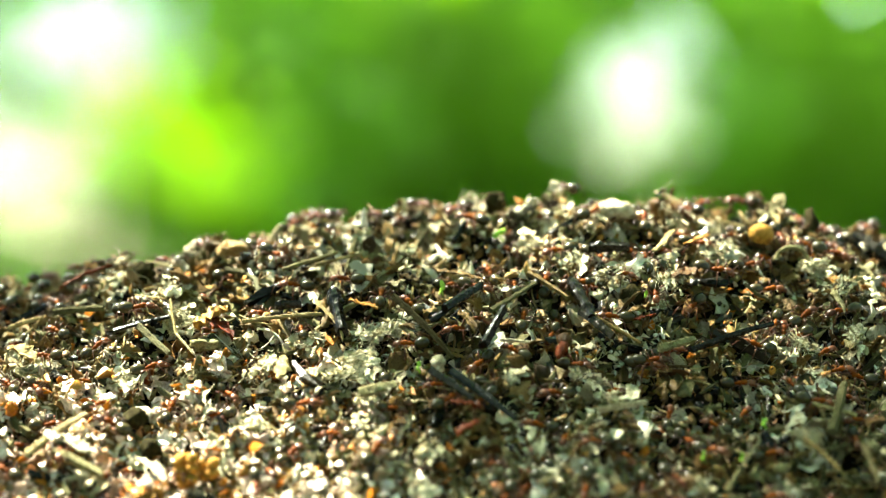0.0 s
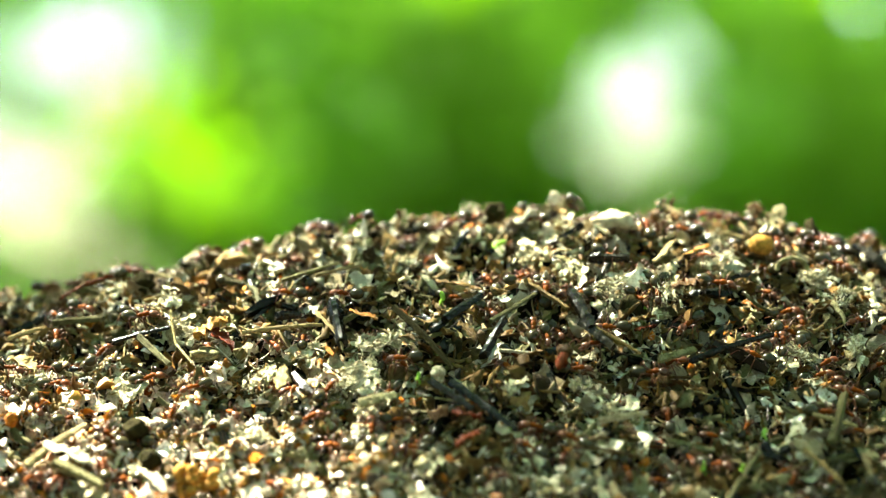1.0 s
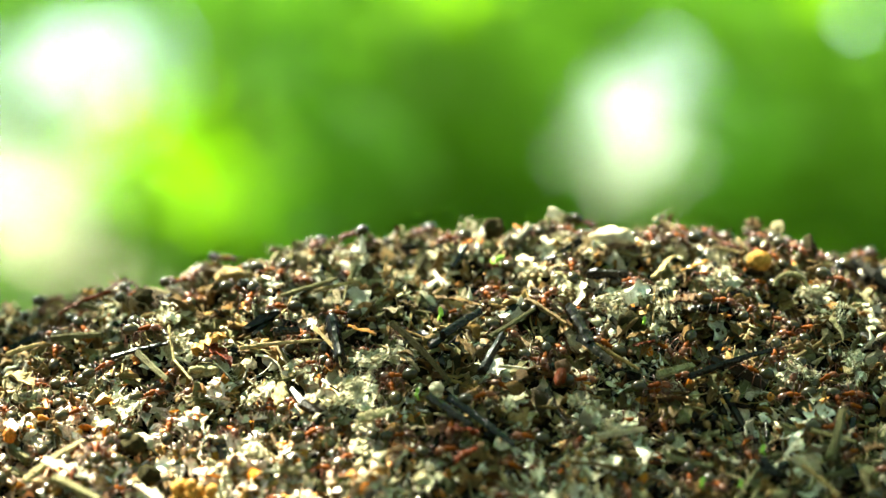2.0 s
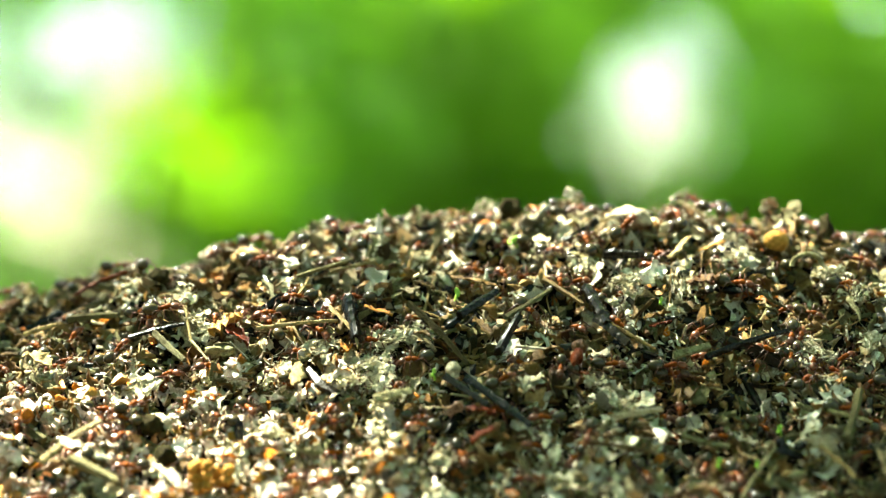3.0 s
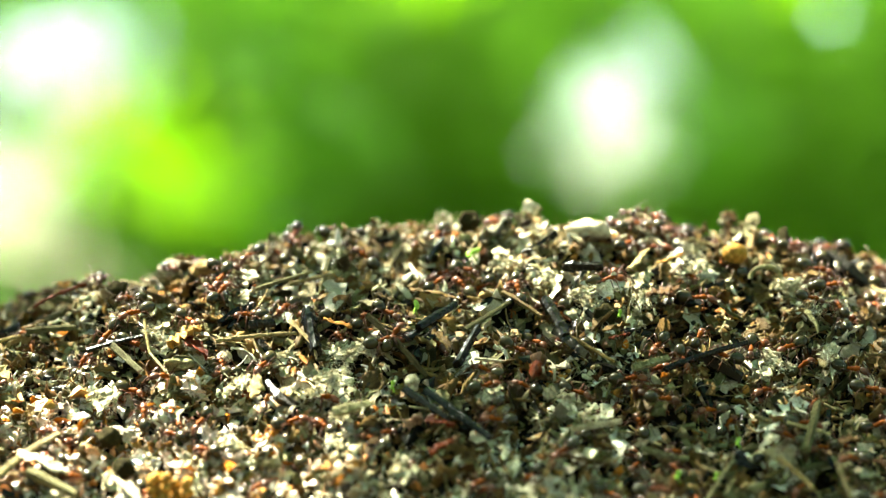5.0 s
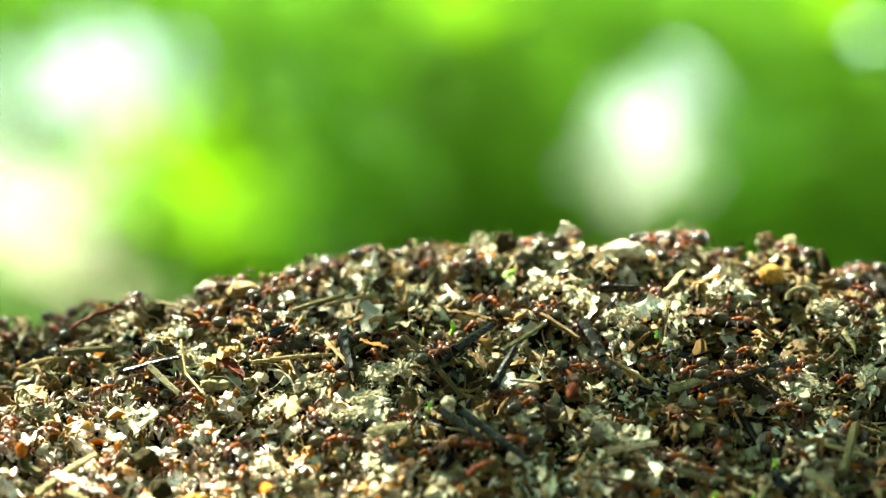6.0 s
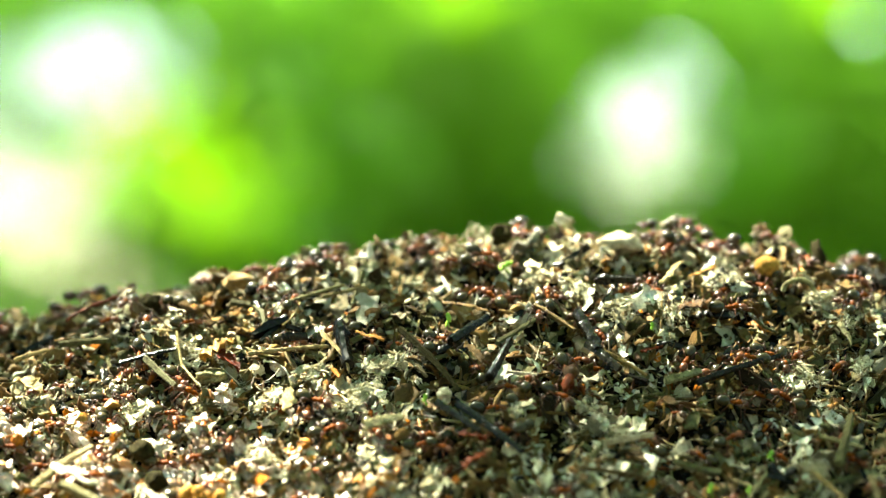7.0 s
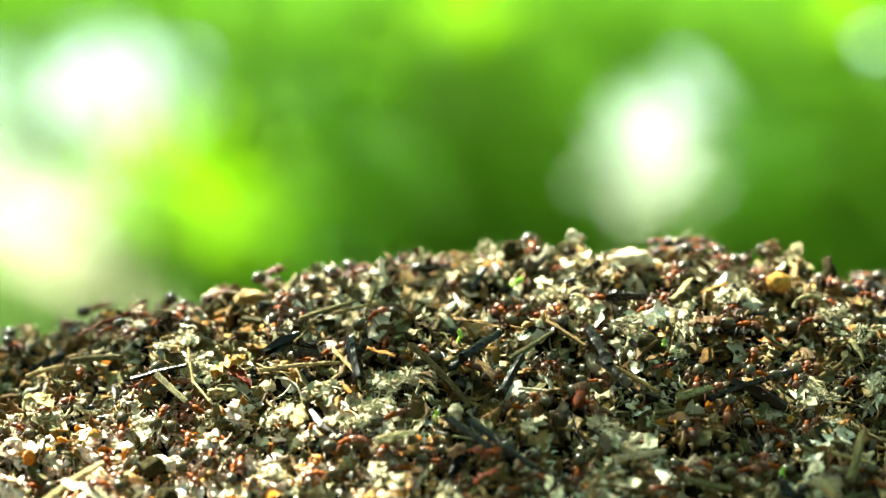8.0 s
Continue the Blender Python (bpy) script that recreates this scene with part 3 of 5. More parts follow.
def woods_around():
    """Tree crowns all round the clearing, mostly unseen, to block low skylight; open to the sky above and where light
    falls through.
    """
    r = np.random.default_rng(41)
    pts = []
    for _ in range(15000):
        a, z, q = r.uniform(0, 2 * np.pi), 14 * r.uniform(0, 1) ** 0.9, r.uniform(11, 14)
        x, y = q * math.sin(a), q * math.cos(a)
        # kept low towards the sun, so that it reaches the thicket
        if (x * SUN_WAY.x + y * SUN_WAY.y) / q > 0.8 * SUN_WAY.xy.length and z > 4.5:
            continue
        if y > 0:
            k = 0.1584 * 2 * (y - EYE[1]) / 100
            if inside(x / k, (z - EYE[2]) / k, WIDE_GAPS):
                continue
        pts.append((x, y, z))
    ob = leaves("surrounding_woods", np.array(pts), (0.35, 0.7), 1.0, m_leaf["mid"], None, 42)
    tagged(ob, "green crowns of the woodland round the clearing, mostly unseen", "woodland", kind="stuff")
    pts = []
    for _ in range(15000):
        u, v, d = r.uniform(-75, 75), r.uniform(-14, 46), r.uniform(14.5, 16.5)
        if not inside(u, v, WIDE_GAPS):
            pts.append(at(u, v, d))
    ob = leaves("far_woods", np.array(pts), (0.22, 0.45), 1.0, m_leaf["mid"], None, 43)
    tagged(ob, "green leaves of the far woodland across the clearing", "woodland", kind="stuff")


WIDE_GAPS = [(a, b, p + 4.5, q + 4.5) for a, b, p, q in SKY_GAPS] + THIN


def shade_tree():
    """An unseen tree added so that its crown shades the nest, with a gap that lets a patch of sun through."""
    ob = tagged(new("overhanging_tree"), "unseen broadleaved tree whose crown overhangs and shades the nest", "tree")
    ob.location = (-2.6, 0.5, 0)
    middle = Vector((0, -0.05, 0.38)) + SUN_WAY * 2.7
    bm = bmesh.new()
    base = Vector((-2.6, 0.5, 0))
    limb(bm, (0, 0, -0.1), (0.2, -0.1, 3.0), 0.14, 0.09, 0.02, 1)
    limb(bm, (0.2, -0.1, 2.9), (0.4, -0.3, 5.5), 0.09, 0.03, 0.03, 2)
    for i in range(5):
        e = middle - base + Vector((0.35 * math.cos(i * 1.3), 0.35 * math.sin(i * 1.3), 0.06 * i))
        limb(bm, (0.18, -0.09, 2.1 + 0.2 * i), e, 0.02, 0.003, 0.03, 3 + i)
    part("trunk", bm, m_bark, ob)
    r = np.random.default_rng(5)
    side = SUN_WAY.orthogonal().normalized()
    other = SUN_WAY.cross(side)
    pts = []
    cells = [(i, j, k) for i in range(-34, 35) for j in range(-34, 35) for k in range(3) if i * i + j * j < 34 * 34]
    for i, j, k in cells:
        du, dv = (i + r.uniform(-0.6, 0.6)) * 0.013, (j + r.uniform(-0.6, 0.6)) * 0.013
        p = middle + side * du + other * dv + SUN_WAY * (0.15 * k + r.uniform(-0.06, 0.06))
        foot = p - SUN_WAY * ((p.z - 0.36) / SUN_WAY.z)
        for _ in range(4):
            foot = p - SUN_WAY * ((p.z - float(mound_z(foot.x, foot.y))) / SUN_WAY.z)
        if any(((foot.x - gx) / ga) ** 2 + ((foot.y - gy) / gb) ** 2 < 1 for gx, gy, ga, gb in GAPS):
            continue
        # leaf density by zone is set to share out the sun on the nest
        if r.uniform() > (0.2 if foot.x < -0.01 and foot.y < -0.045 else 0.48 if foot.x < 0.0 and foot.y > -0.036 else 0.28 if foot.x < -0.005 else 0.13 if foot.x > 0.045 and foot.y > -0.05 else 0.2 if foot.y > -0.05 else 0.66):
            continue
        pts.append(p - base)
    leaves("crown", np.array(pts), (0.018, 0.03), 0.5, m_leaf["mid"], ob, 9)
    # wider unseen crown, added to tint the skylight on the nest green
    n = 8000
    a, q = r.uniform(0, 2 * np.pi, n), 2.9 * np.sqrt(r.uniform(0.03, 1, n))
    wide = np.stack([middle.x + q * np.cos(a), middle.y - 0.5 + q * np.sin(a), r.uniform(2.5, 3.5, n)], 1)
    foot = wide - np.outer((wide[:, 2] - 0.36) / SUN_WAY.z, SUN_WAY)
    wide = wide[np.hypot(foot[:, 0], foot[:, 1] + 0.05) > 0.5]
    leaves("crown", wide - np.array(base), (0.07, 0.14), 0.6, m_leaf["mid"], ob, 19)


# gaps in the crown, as the sun throws them on the nest: x, y, half width, half depth
GAPS = [(-0.088, -0.104, 0.082, 0.064), (-0.026, -0.118, 0.036, 0.046)]
def forest_trees():
    """Trunks of the woodland round the clearing, their crowns in the woods above."""
    r = random.Random(77)
    for i in range(22):
        a = math.radians(24 + i * (360 - 48) / 21)
        q = r.uniform(10.5, 13.5)
        ob = tagged(new("forest_tree"), "tall tree trunk at the edge of the clearing", "tree", "trees round the clearing")
        ob.location = (q * math.sin(a), q * math.cos(a), 0)
        bm = bmesh.new()
        top = Vector((r.uniform(-0.5, 0.5), r.uniform(-0.5, 0.5), r.uniform(11, 14)))
        g = r.uniform(0.12, 0.24)
        limb(bm, (0, 0, -0.2), top, g, 0.04, 0.012, 200 + i)
        part("trunk", bm, m_bark, ob)
        for k in range(5):
            bm = bmesh.new()
            u, b = r.uniform(0.3, 0.9), r.uniform(0, 6.28)
            s = top * u
            limb(bm, s, s + Vector((math.cos(b) * 1.6, math.sin(b) * 1.6, r.uniform(0.3, 1.2))), g * 0.3, 0.012, 0.05, 300 + i * 7 + k)
            part("limb", bm, m_bark, ob)


def floor_litter():
    r = np.random.default_rng(88)
    n = 9000
    a, q = r.uniform(0, 2 * np.pi, n), 0.85 + 8 * r.uniform(0, 1, n) ** 0.8
    x, y = q * np.cos(a), q * np.sin(a)
    z = 0.02 * np.sin(2.1 * x) * np.sin(1.7 * y) + 0.008 * np.sin(9 * x + 4 * y) + r.uniform(0.004, 0.02, n)
    ob = leaves("fallen_leaves", np.stack([x, y, z], 1), (0.04, 0.09), 0.25, KINDS["brown"][0], None, 89)
    tagged(ob, "dry brown leaves fallen on the forest floor", "leaf litter", kind="stuff")


forest_trees()
floor_litter()
woodland()
gap_veil()
woods_around()
shade_tree()


def ellipsoid(bm, c, r, seg=10, rings=7, turn=0.0, rib=0.0):
    """A rounded body along x; rib adds the faint rings of its plates."""
    vs = []
    for i in range(1, rings):
        u = -math.cos(math.pi * i / rings)
        w = math.sin(math.pi * i / rings) * (1 + rib * (i % 2))
        vs.append([bm.verts.new((u * r[0], w * r[1] * math.cos(k * 2 * math.pi / seg), w * r[2] * math.sin(k * 2 * math.pi / seg))) for k in range(seg)])
    a, b = bm.verts.new((-r[0], 0, 0)), bm.verts.new((r[0], 0, 0))
    for p, q in zip(vs, vs[1:]):
        for k in range(seg):
            bm.faces.new((p[k], q[k], q[(k + 1) % seg], p[(k + 1) % seg]))
    for k in range(seg):
        bm.faces.new((a, vs[0][k], vs[0][(k + 1) % seg])), bm.faces.new((b, vs[-1][(k + 1) % seg], vs[-1][k]))
    m = Matrix.Translation(c) @ Matrix.Rotation(turn, 4, "Y")
    made = [v for ring in vs for v in ring] + [a, b]
    bmesh.ops.transform(bm, matrix=m, verts=made)


def stalk(bm, pts, radii, n=5):
    rings = []
    for i, p in enumerate(pts):
        p = Vector(p)
        way = (Vector(pts[min(i + 1, len(pts) - 1)]) - Vector(pts[max(i - 1, 0)])).normalized()
        s = way.cross(Vector((0.1, 0.2, 1))).normalized()
        o = way.cross(s)
        rings.append([bm.verts.new(p + (s * math.cos(k * 2 * math.pi / n) + o * math.sin(k * 2 * math.pi / n)) * radii[i]) for k in range(n)])
    for p, q in zip(rings, rings[1:]):
        for k in range(n):
            bm.faces.new((p[k], p[(k + 1) % n], q[(k + 1) % n], q[k]))
    bm.faces.new(rings[0][::-1]), bm.faces.new(rings[-1])


# ---- single pieces on the nest ----
REST = 0.0062       # height of the litter's top above the bare nest


def rest_z(x, y):
    return float(mound_z(x, y)) + REST


def piece(name, label, mesh, mat, m, category, group):
    me = bpy.data.meshes.get(mesh) if isinstance(mesh, str) else mesh
    ob = new(name, me)
    ob.matrix_basis = m
    return tagged(ob, label, category, group)


def make_mesh(name, v, f, mat, smooth=False):
    me = bpy.data.meshes.new(name)
    me.from_pydata(np.asarray(v).tolist(), [], np.asarray(f).tolist())
    me.materials.append(mat)
    if smooth:
        me.polygons.foreach_set("use_smooth", [True] * len(me.polygons))
    return me


count = [0]


def lying(a, b, up=0.0):
    """The pose of a thing that lies from a to b, and its length."""
    p, q = Vector((*a, rest_z(*a))), Vector((*b, rest_z(*b)))
    d = q - p
    f = d.normalized()
    s = Vector((0, 0, 1)).cross(f).normalized()
    m = Matrix((f, s, f.cross(s))).transposed().to_4x4()
    m.translation = (p + q) / 2 + Vector((0, -0.0028, up))
    return m, d.length


def twig(name, label, key, a, b, thick):
    """A knobbly twig or stalk from a to b; thick in millimetres."""
    count[0] += 1
    r = np.random.default_rng(500 + count[0])
    m, n = lying(a, b)
    g = thick * 0.0005
    sides, rings = 9, 14
    s = np.linspace(-0.5, 0.5, rings)
    by, bz = r.uniform(-0.015, 0.015), r.uniform(0, 0.02)
    vs = []
    knot = r.uniform(-0.3, 0.3)
    a0 = np.linspace(0, 2 * np.pi, sides, endpoint=False)
    ridge = 1 + 0.16 * np.sin(3 * a0 + r.uniform(0, 6)) + r.uniform(-0.08, 0.08, sides)
    for u in s:
        w = g * (1 - 0.25 * (u + 0.5)) * (1 + 0.25 * math.exp(-((u - knot) / 0.05) ** 2) + r.uniform(-0.07, 0.07))
        q = w * ridge * r.uniform(0.9, 1.1, sides)
        vs.append(np.stack([u * n + q * 0.25 * r.uniform(-1, 1, sides), n * by * (1 - 4 * u * u) + q * np.cos(a0), n * bz * (1 - 4 * u * u) + q * np.sin(a0)], 1))
    v = np.concatenate(vs)
    f = [(i * sides + j, (i + 1) * sides + j, (i + 1) * sides + (j + 1) % sides, i * sides + (j + 1) % sides) for i in range(rings - 1) for j in range(sides)]
    me = bpy.data.meshes.new(name)
    me.from_pydata(v.tolist(), [], f + [tuple(range(sides - 1, -1, -1))[::-1], tuple(range((rings - 1) * sides, rings * sides))])
    me.materials.append(KINDS[key][1])
    return piece(name, label, me, None, m, name.split("_")[-1], "single pieces on the nest")


def husk(name, label, key, a, b, wide):
    """A cupped scale, leaf scrap or husk from a to b; wide in millimetres."""
    count[0] += 1
    r = np.random.default_rng(700 + count[0])
    m, n = lying(a, b)
    nu, nv, w = 12, 7, wide * 0.0005
    cup, arch, curl = r.uniform(0.3, 1.0) * r.choice([-1, 1]), r.uniform(0.0, 0.08), r.uniform(-0.7, 0.7)
    jag = count[0] * 5.1
    top = []
    for i in range(nu):
        u = i / (nu - 1) - 0.5
        ww = w * (max(0.0, 1 - (2 * u) ** 2) ** 0.55 * (1 - 0.4 * u) + 0.08) * r.uniform(0.6, 1.15)
        for j in range(nv):
            k = 2 * j / (nv - 1) - 1
            top.append((u * n, k * ww + n * 0.06 * math.sin(5 * u), cup * (k * k - 0.5) * ww * 0.6 + n * arch * (1 - 4 * u * u) + curl * u * k * ww + 0.7 * w * noise.noise(Vector((u * 9, k * 1.6, jag)))
                        + 0.3 * w * noise.noise(Vector((u * 25, k * 4, jag)))))
    top = np.array(top)
    th = max(0.00012, 0.09 * w)
    v = np.concatenate([top, top - [0, 0, th]])
    c = nu * nv
    f = []
    for i in range(nu - 1):
        for j in range(nv - 1):
            q = i * nv + j
            f += [(q, q + nv, q + nv + 1, q + 1), (c + q, c + q + 1, c + q + nv + 1, c + q + nv)]
        q, e = i * nv, i * nv + nv - 1
        f += [(q, c + q, c + q + nv, q + nv), (e, e + nv, c + e + nv, c + e)]
    for j in range(nv - 1):
        q = (nu - 1) * nv + j
        f += [(j, j + 1, c + j + 1, c + j), (q, c + q, c + q + 1, q + 1)]
    me = make_mesh(name, v, f, KINDS[key][1], True)
    return piece(name, label, me, None, m, name.split("_")[-1], "single pieces on the nest")


def lump(name, label, key, a, wide, high):
    """A rough rounded lump, half sunk in the litter."""
    count[0] += 1
    bm = bmesh.new()
    bmesh.ops.create_icosphere(bm, subdivisions=3, radius=1)
    k = count[0] * 3.7
    for v in bm.verts:
        n = noise.noise(v.co * 1.4 + Vector((k, 0, 0))) * 0.5 + noise.noise(v.co * 4 + Vector((0, k, 0))) * 0.24 + noise.noise(v.co * 11 + Vector((0, 0, k))) * 0.1
        v.co *= 1 + n
        v.co = Vector((v.co.x * wide, v.co.y * wide * 0.85, v.co.z * high)) * 0.0005
    me = bpy.data.meshes.new(name)
    bm.to_mesh(me)
    bm.free()
    me.materials.append(KINDS[key][1])
    me.polygons.foreach_set("use_smooth", [True] * len(me.polygons))
    return piece(name, label, me, None, pose(*a, rest_z(*a) - 0.0002 * high, 0, 0, k * 40), name.split("_")[-1], "single pieces on the nest")


def fluff(name, label, key, a, wide, high):
    """A tuft of felted fibres over crumpled scraps."""
    count[0] += 1
    r = np.random.default_rng(900 + count[0])
    vs, fs, base = [], [], 0

    def add(v, f):
        nonlocal base
        vs.append(v), fs.append(f + base)
        base += len(v)
    w, h = wide * 0.0005, high * 0.0006
    grain = r.uniform(0, 3.14)
    for _ in range(int(20 + 6 * wide)):
        v, f = t_tube(r, 3, 6, r.uniform(0.005, 0.011), 0.5, 0.3, 0.2)
        c = r.normal(0, 0.45, 3) * [w, h * 1.5, 0.0007]
        comb = np.array(Matrix.Rotation(grain + r.normal(0, 0.7), 3, "Z") @ Matrix.Rotation(r.normal(0, 0.14), 3, "Y") @ Matrix.Rotation(r.uniform(0, 6.28), 3, "X"))
        add((v * r.uniform(0.3, 0.9) * w * 1.1) @ comb.T + c, f)
    for i in range(5):
        v, f = t_tissue(r)
        lay = turns(r, 1, 0.4)[0].T
        add((v @ lay) * [w * r.uniform(0.7, 1.3), h * r.uniform(1.2, 2.0), w] + r.normal(0, 0.35, 3) * [w, h * 1.3, 0.0006], f)
    for i in range(int(6 + 1.4 * wide)):
        v, f = (t_film if i % 4 == 0 else t_shred)(r)
        c = r.normal(0, 0.42, 3) * [w, h * 1.4, 0.0006]
        add((v * (0.0010 + 0.0034 * r.beta(1.2, 2.4)) * (1.2 if i % 4 == 0 else 0.9)) @ turns(r, 1, 0.35)[0].T + c, f)
    me = make_mesh(name, np.concatenate(vs), np.concatenate(fs), m_fluff, True)
    n = mound_normal(*a)
    m = n.to_track_quat("Z", "Y").to_matrix().to_4x4()
    m.translation = Vector((*a, rest_z(*a) - 0.0014))
    return piece(name, label, me, None, m, "plant fluff", "fluff tufts on the nest")


def berry(name, label, key, a, wide, high):
    """A shrivelled round berry with a dimple."""
    count[0] += 1
    bm = bmesh.new()
    w, h = wide * 0.0005, high * 0.0005
    ellipsoid(bm, (0, 0, 0), (w, w, h), 16, 12)
    for v in bm.verts:
        u = v.co / w
        v.co *= 1 + 0.05 * math.sin(7 * u.x + 3 * u.z) * math.sin(6 * u.y + 2) + 0.03 * math.sin(19 * u.x + 15 * u.y + 11 * u.z) - 0.25 * max(0.0, -u.y - 0.8)
    for f in bm.faces:
        f.smooth = True
    me = bpy.data.meshes.new(name)
    bm.to_mesh(me)
    bm.free()
    me.materials.append(m_berry)
    return piece(name, label, me, None, pose(*a, rest_z(*a) + h * 0.2), "berry", "single pieces on the nest")


def sprout(name, label, key, a, wide, high):
    """A seedling: a thin stem under two rounded leaves."""
    count[0] += 1
    ob = tagged(new(name), label, "seedling", "seedlings on the nest")
    ob.location = (*a, rest_z(*a))
    w, h = wide * 0.001, high * 0.001
    bm = bmesh.new()
    stalk(bm, [(w * 0.3, 0, -h * 0.9), (w * 0.15, 0, -h * 0.4), (0, 0, -h * 0.1)], [0.00022, 0.0002, 0.00018])
    part("stem", bm, m_sprout, ob)
    for s in (-1, 1):
        bm = bmesh.new()
        ellipsoid(bm, (0, 0, 0), (h * 0.36, w * 0.42, w * 0.1), 9, 7)
        leaf = part("leaf", bm, m_sprout, ob)
        leaf.matrix_basis = pose(w * 0.14 * s, 0, h * 0.2 * s, 60 + 20 * s, 70 * s, 25 * s)
    return ob


def bud(name, label, key, a, b, wide):
    """A pointed bud from its pale base at a to its tip at b."""
    ob = tagged(new(name), label, "bud", "single pieces on the nest")
    m, n = lying(a, b, 0.0008)
    n *= 0.62
    ob.matrix_basis = m @ pose(0, 0, 0, 0, 12, 0)
    for key2, name2, x, q, w in ((key, "body", 0.1, 0.42, 0.44), ("brown", "base", -0.3, 0.24, 0.5)):
        bm = bmesh.new()
        ellipsoid(bm, (n * x, 0, 0), (n * q, wide * 0.001 * w, wide * 0.001 * w * 0.9), 12, 9)
        for v in bm.verts:
            v.co += v.co.normalized() * noise.noise(v.co * 700) * 0.0011
        part(name2, bm, KINDS[key2][1], ob, "dry brown base" if name2 == "base" else "")
    return ob


def plume(name, label, key, a, b, wide):
    """A streak of felted white fibres and film from a to b."""
    count[0] += 1
    r = np.random.default_rng(1100 + count[0])
    m, n = lying(a, b, -0.0012)
    n, w = min(n, 0.0075), min(wide * 0.001, 0.003)
    vs, fs, base = [], [], 0
    for i in range(46):
        film = i % 2 == 0
        v, f = t_shred(r) if film else t_tube(r, 3, 6, r.uniform(0.004, 0.009), 0.3, 0.3, 0.2)
        lean = Matrix.Rotation(r.normal(0, 0.55), 3, "Z") @ Matrix.Rotation(r.normal(0, 0.16), 3, "Y") @ Matrix.Rotation(r.uniform(0, 6.28) if film else 0.0, 3, "X")
        s = n * r.uniform(0.15, 0.42) if film else n * r.uniform(0.3, 0.75)
        v = (v * s) @ np.array(lean.transposed()) + np.array([r.uniform(-0.35, 0.35) * n, r.normal(0, 0.3) * w, r.uniform(0, 0.0014)])
        vs.append(v), fs.append(f + base)
        base += len(v)
    me = make_mesh(name, np.concatenate(vs), np.concatenate(fs), m_fluff)
    return piece(name, label, me, None, m, "plant fluff", "fluff tufts on the nest")


def upright_tuft(name, label, a, wide, high, lean):
    """A torn tuft of felted tissue that stands up from the litter; sizes in millimetres, lean in degrees."""
    count[0] += 1
    r = np.random.default_rng(1300 + count[0])
    vs, fs, base = [], [], 0
    for i in range(60):
        film = i % 3 == 0
        v, f = t_shred(r) if film else t_tube(r, 3, 6, r.uniform(0.006, 0.014), 0.3, 0.3, 0.2)
        s = high * 0.001 * (r.uniform(0.35, 0.7) if film else r.uniform(0.4, 1.0))
        rise = np.array(Matrix.Rotation(r.uniform(0, 6.28), 3, "Z") @ Matrix.Rotation(-1.57 + r.normal(0, 0.4), 3, "Y") @ Matrix.Rotation(r.uniform(0, 6.28), 3, "X"))
        c = np.array([r.normal(0, 0.28) * wide * 0.001, r.normal(0, 0.25) * wide * 0.001, r.uniform(0.1, 0.6) * high * 0.001])
        vs.append((v * s) @ rise.T + c), fs.append(f + base)
        base += len(v)
    me = make_mesh(name, np.concatenate(vs), np.concatenate(fs), m_fluff)
    return piece(name, label, me, None, pose(*a, rest_z(*a) - 0.004, 0, lean, 0), "plant fluff", "fluff tufts on the nest")


def bead_cluster(name, label, a, wide):
    """Some bead-like buds grown together, each a part; wide in millimetres."""
    ob = tagged(new(name), label, "buds", "single pieces on the nest")
    ob.location = (*a, rest_z(*a))
    r = random.Random(23)
    for k in range(10):
        bm = bmesh.new()
        q = wide * 0.0005 * r.uniform(0.75, 1.1)
        ellipsoid(bm, (0, 0, 0), (q * 1.25, q, q), 10, 8)
        for v in bm.verts:
            v.co *= 1 + 0.25 * noise.noise(v.co * 900 + Vector((k, 0, 0)))
        bead = part("bud", bm, m_berry, ob)
        bead.matrix_basis = pose((k % 4 - 1.5) * 0.0019 + r.uniform(-0.0004, 0.0004), -0.0015 * (k % 2), (k // 4) * 0.0018 - 0.0012 + (k % 4) * 0.0005, r.uniform(-40, 40), r.uniform(-50, 50), r.uniform(0, 180))
    return ob


def ring(name, label, key, a, wide, thick):
    """A thin stalk bent into a standing loop."""
    bm = bmesh.new()
    n, k, R, q = 20, 7, wide * 0.0005, thick * 0.0005
    rows = []
    for i in range(n):
        u = math.pi * (0.02 + 0.96 * i / (n - 1))
        c = Vector((math.cos(u) * R, 0.1 * R * math.sin(3 * u), math.sin(u) * R * 0.8))
        o = Vector((math.cos(u), 0, math.sin(u)))
        rows.append([bm.verts.new(c + (o * math.cos(j * 2 * math.pi / k) + Vector((0, 1, 0)) * math.sin(j * 2 * math.pi / k)) * q) for j in range(k)])
    for p, s in zip(rows, rows[1:]):
        for j in range(k):
            bm.faces.new((p[j], p[(j + 1) % k], s[(j + 1) % k], s[j]))
    bm.faces.new(rows[0][::-1]), bm.faces.new(rows[-1])
    me = bpy.data.meshes.new(name)
    bm.to_mesh(me)
    bm.free()
    me.materials.append(KINDS[key][1])
    return piece(name, label, me, None, pose(*a, rest_z(*a) - 0.001, 0, 0, 8), "stalk", "single pieces on the nest")


twig("plant_stalk", "straight olive-brown stalk lying across the nest", "moss", (-0.0093, -0.0404), (0.0019, -0.0566), 1.3)
twig("charred_twig", "black weathered twig with a split end", "dark", (-0.0023, -0.0586), (0.0055, -0.0656), 1.4)
twig("charred_twig", "grey-black weathered twig lying on the nest", "dark", (0.0016, -0.0590), (0.0131, -0.0698), 1.4)
twig("twig", "thin grey-brown twig leaning on others", "olive", (0.0090, -0.0454), (0.0178, -0.0361), 1.0)
twig("twig", "brown twig lying across a black bark piece", "brown", (0.0164, -0.0338), (0.0238, -0.0394), 1.1)
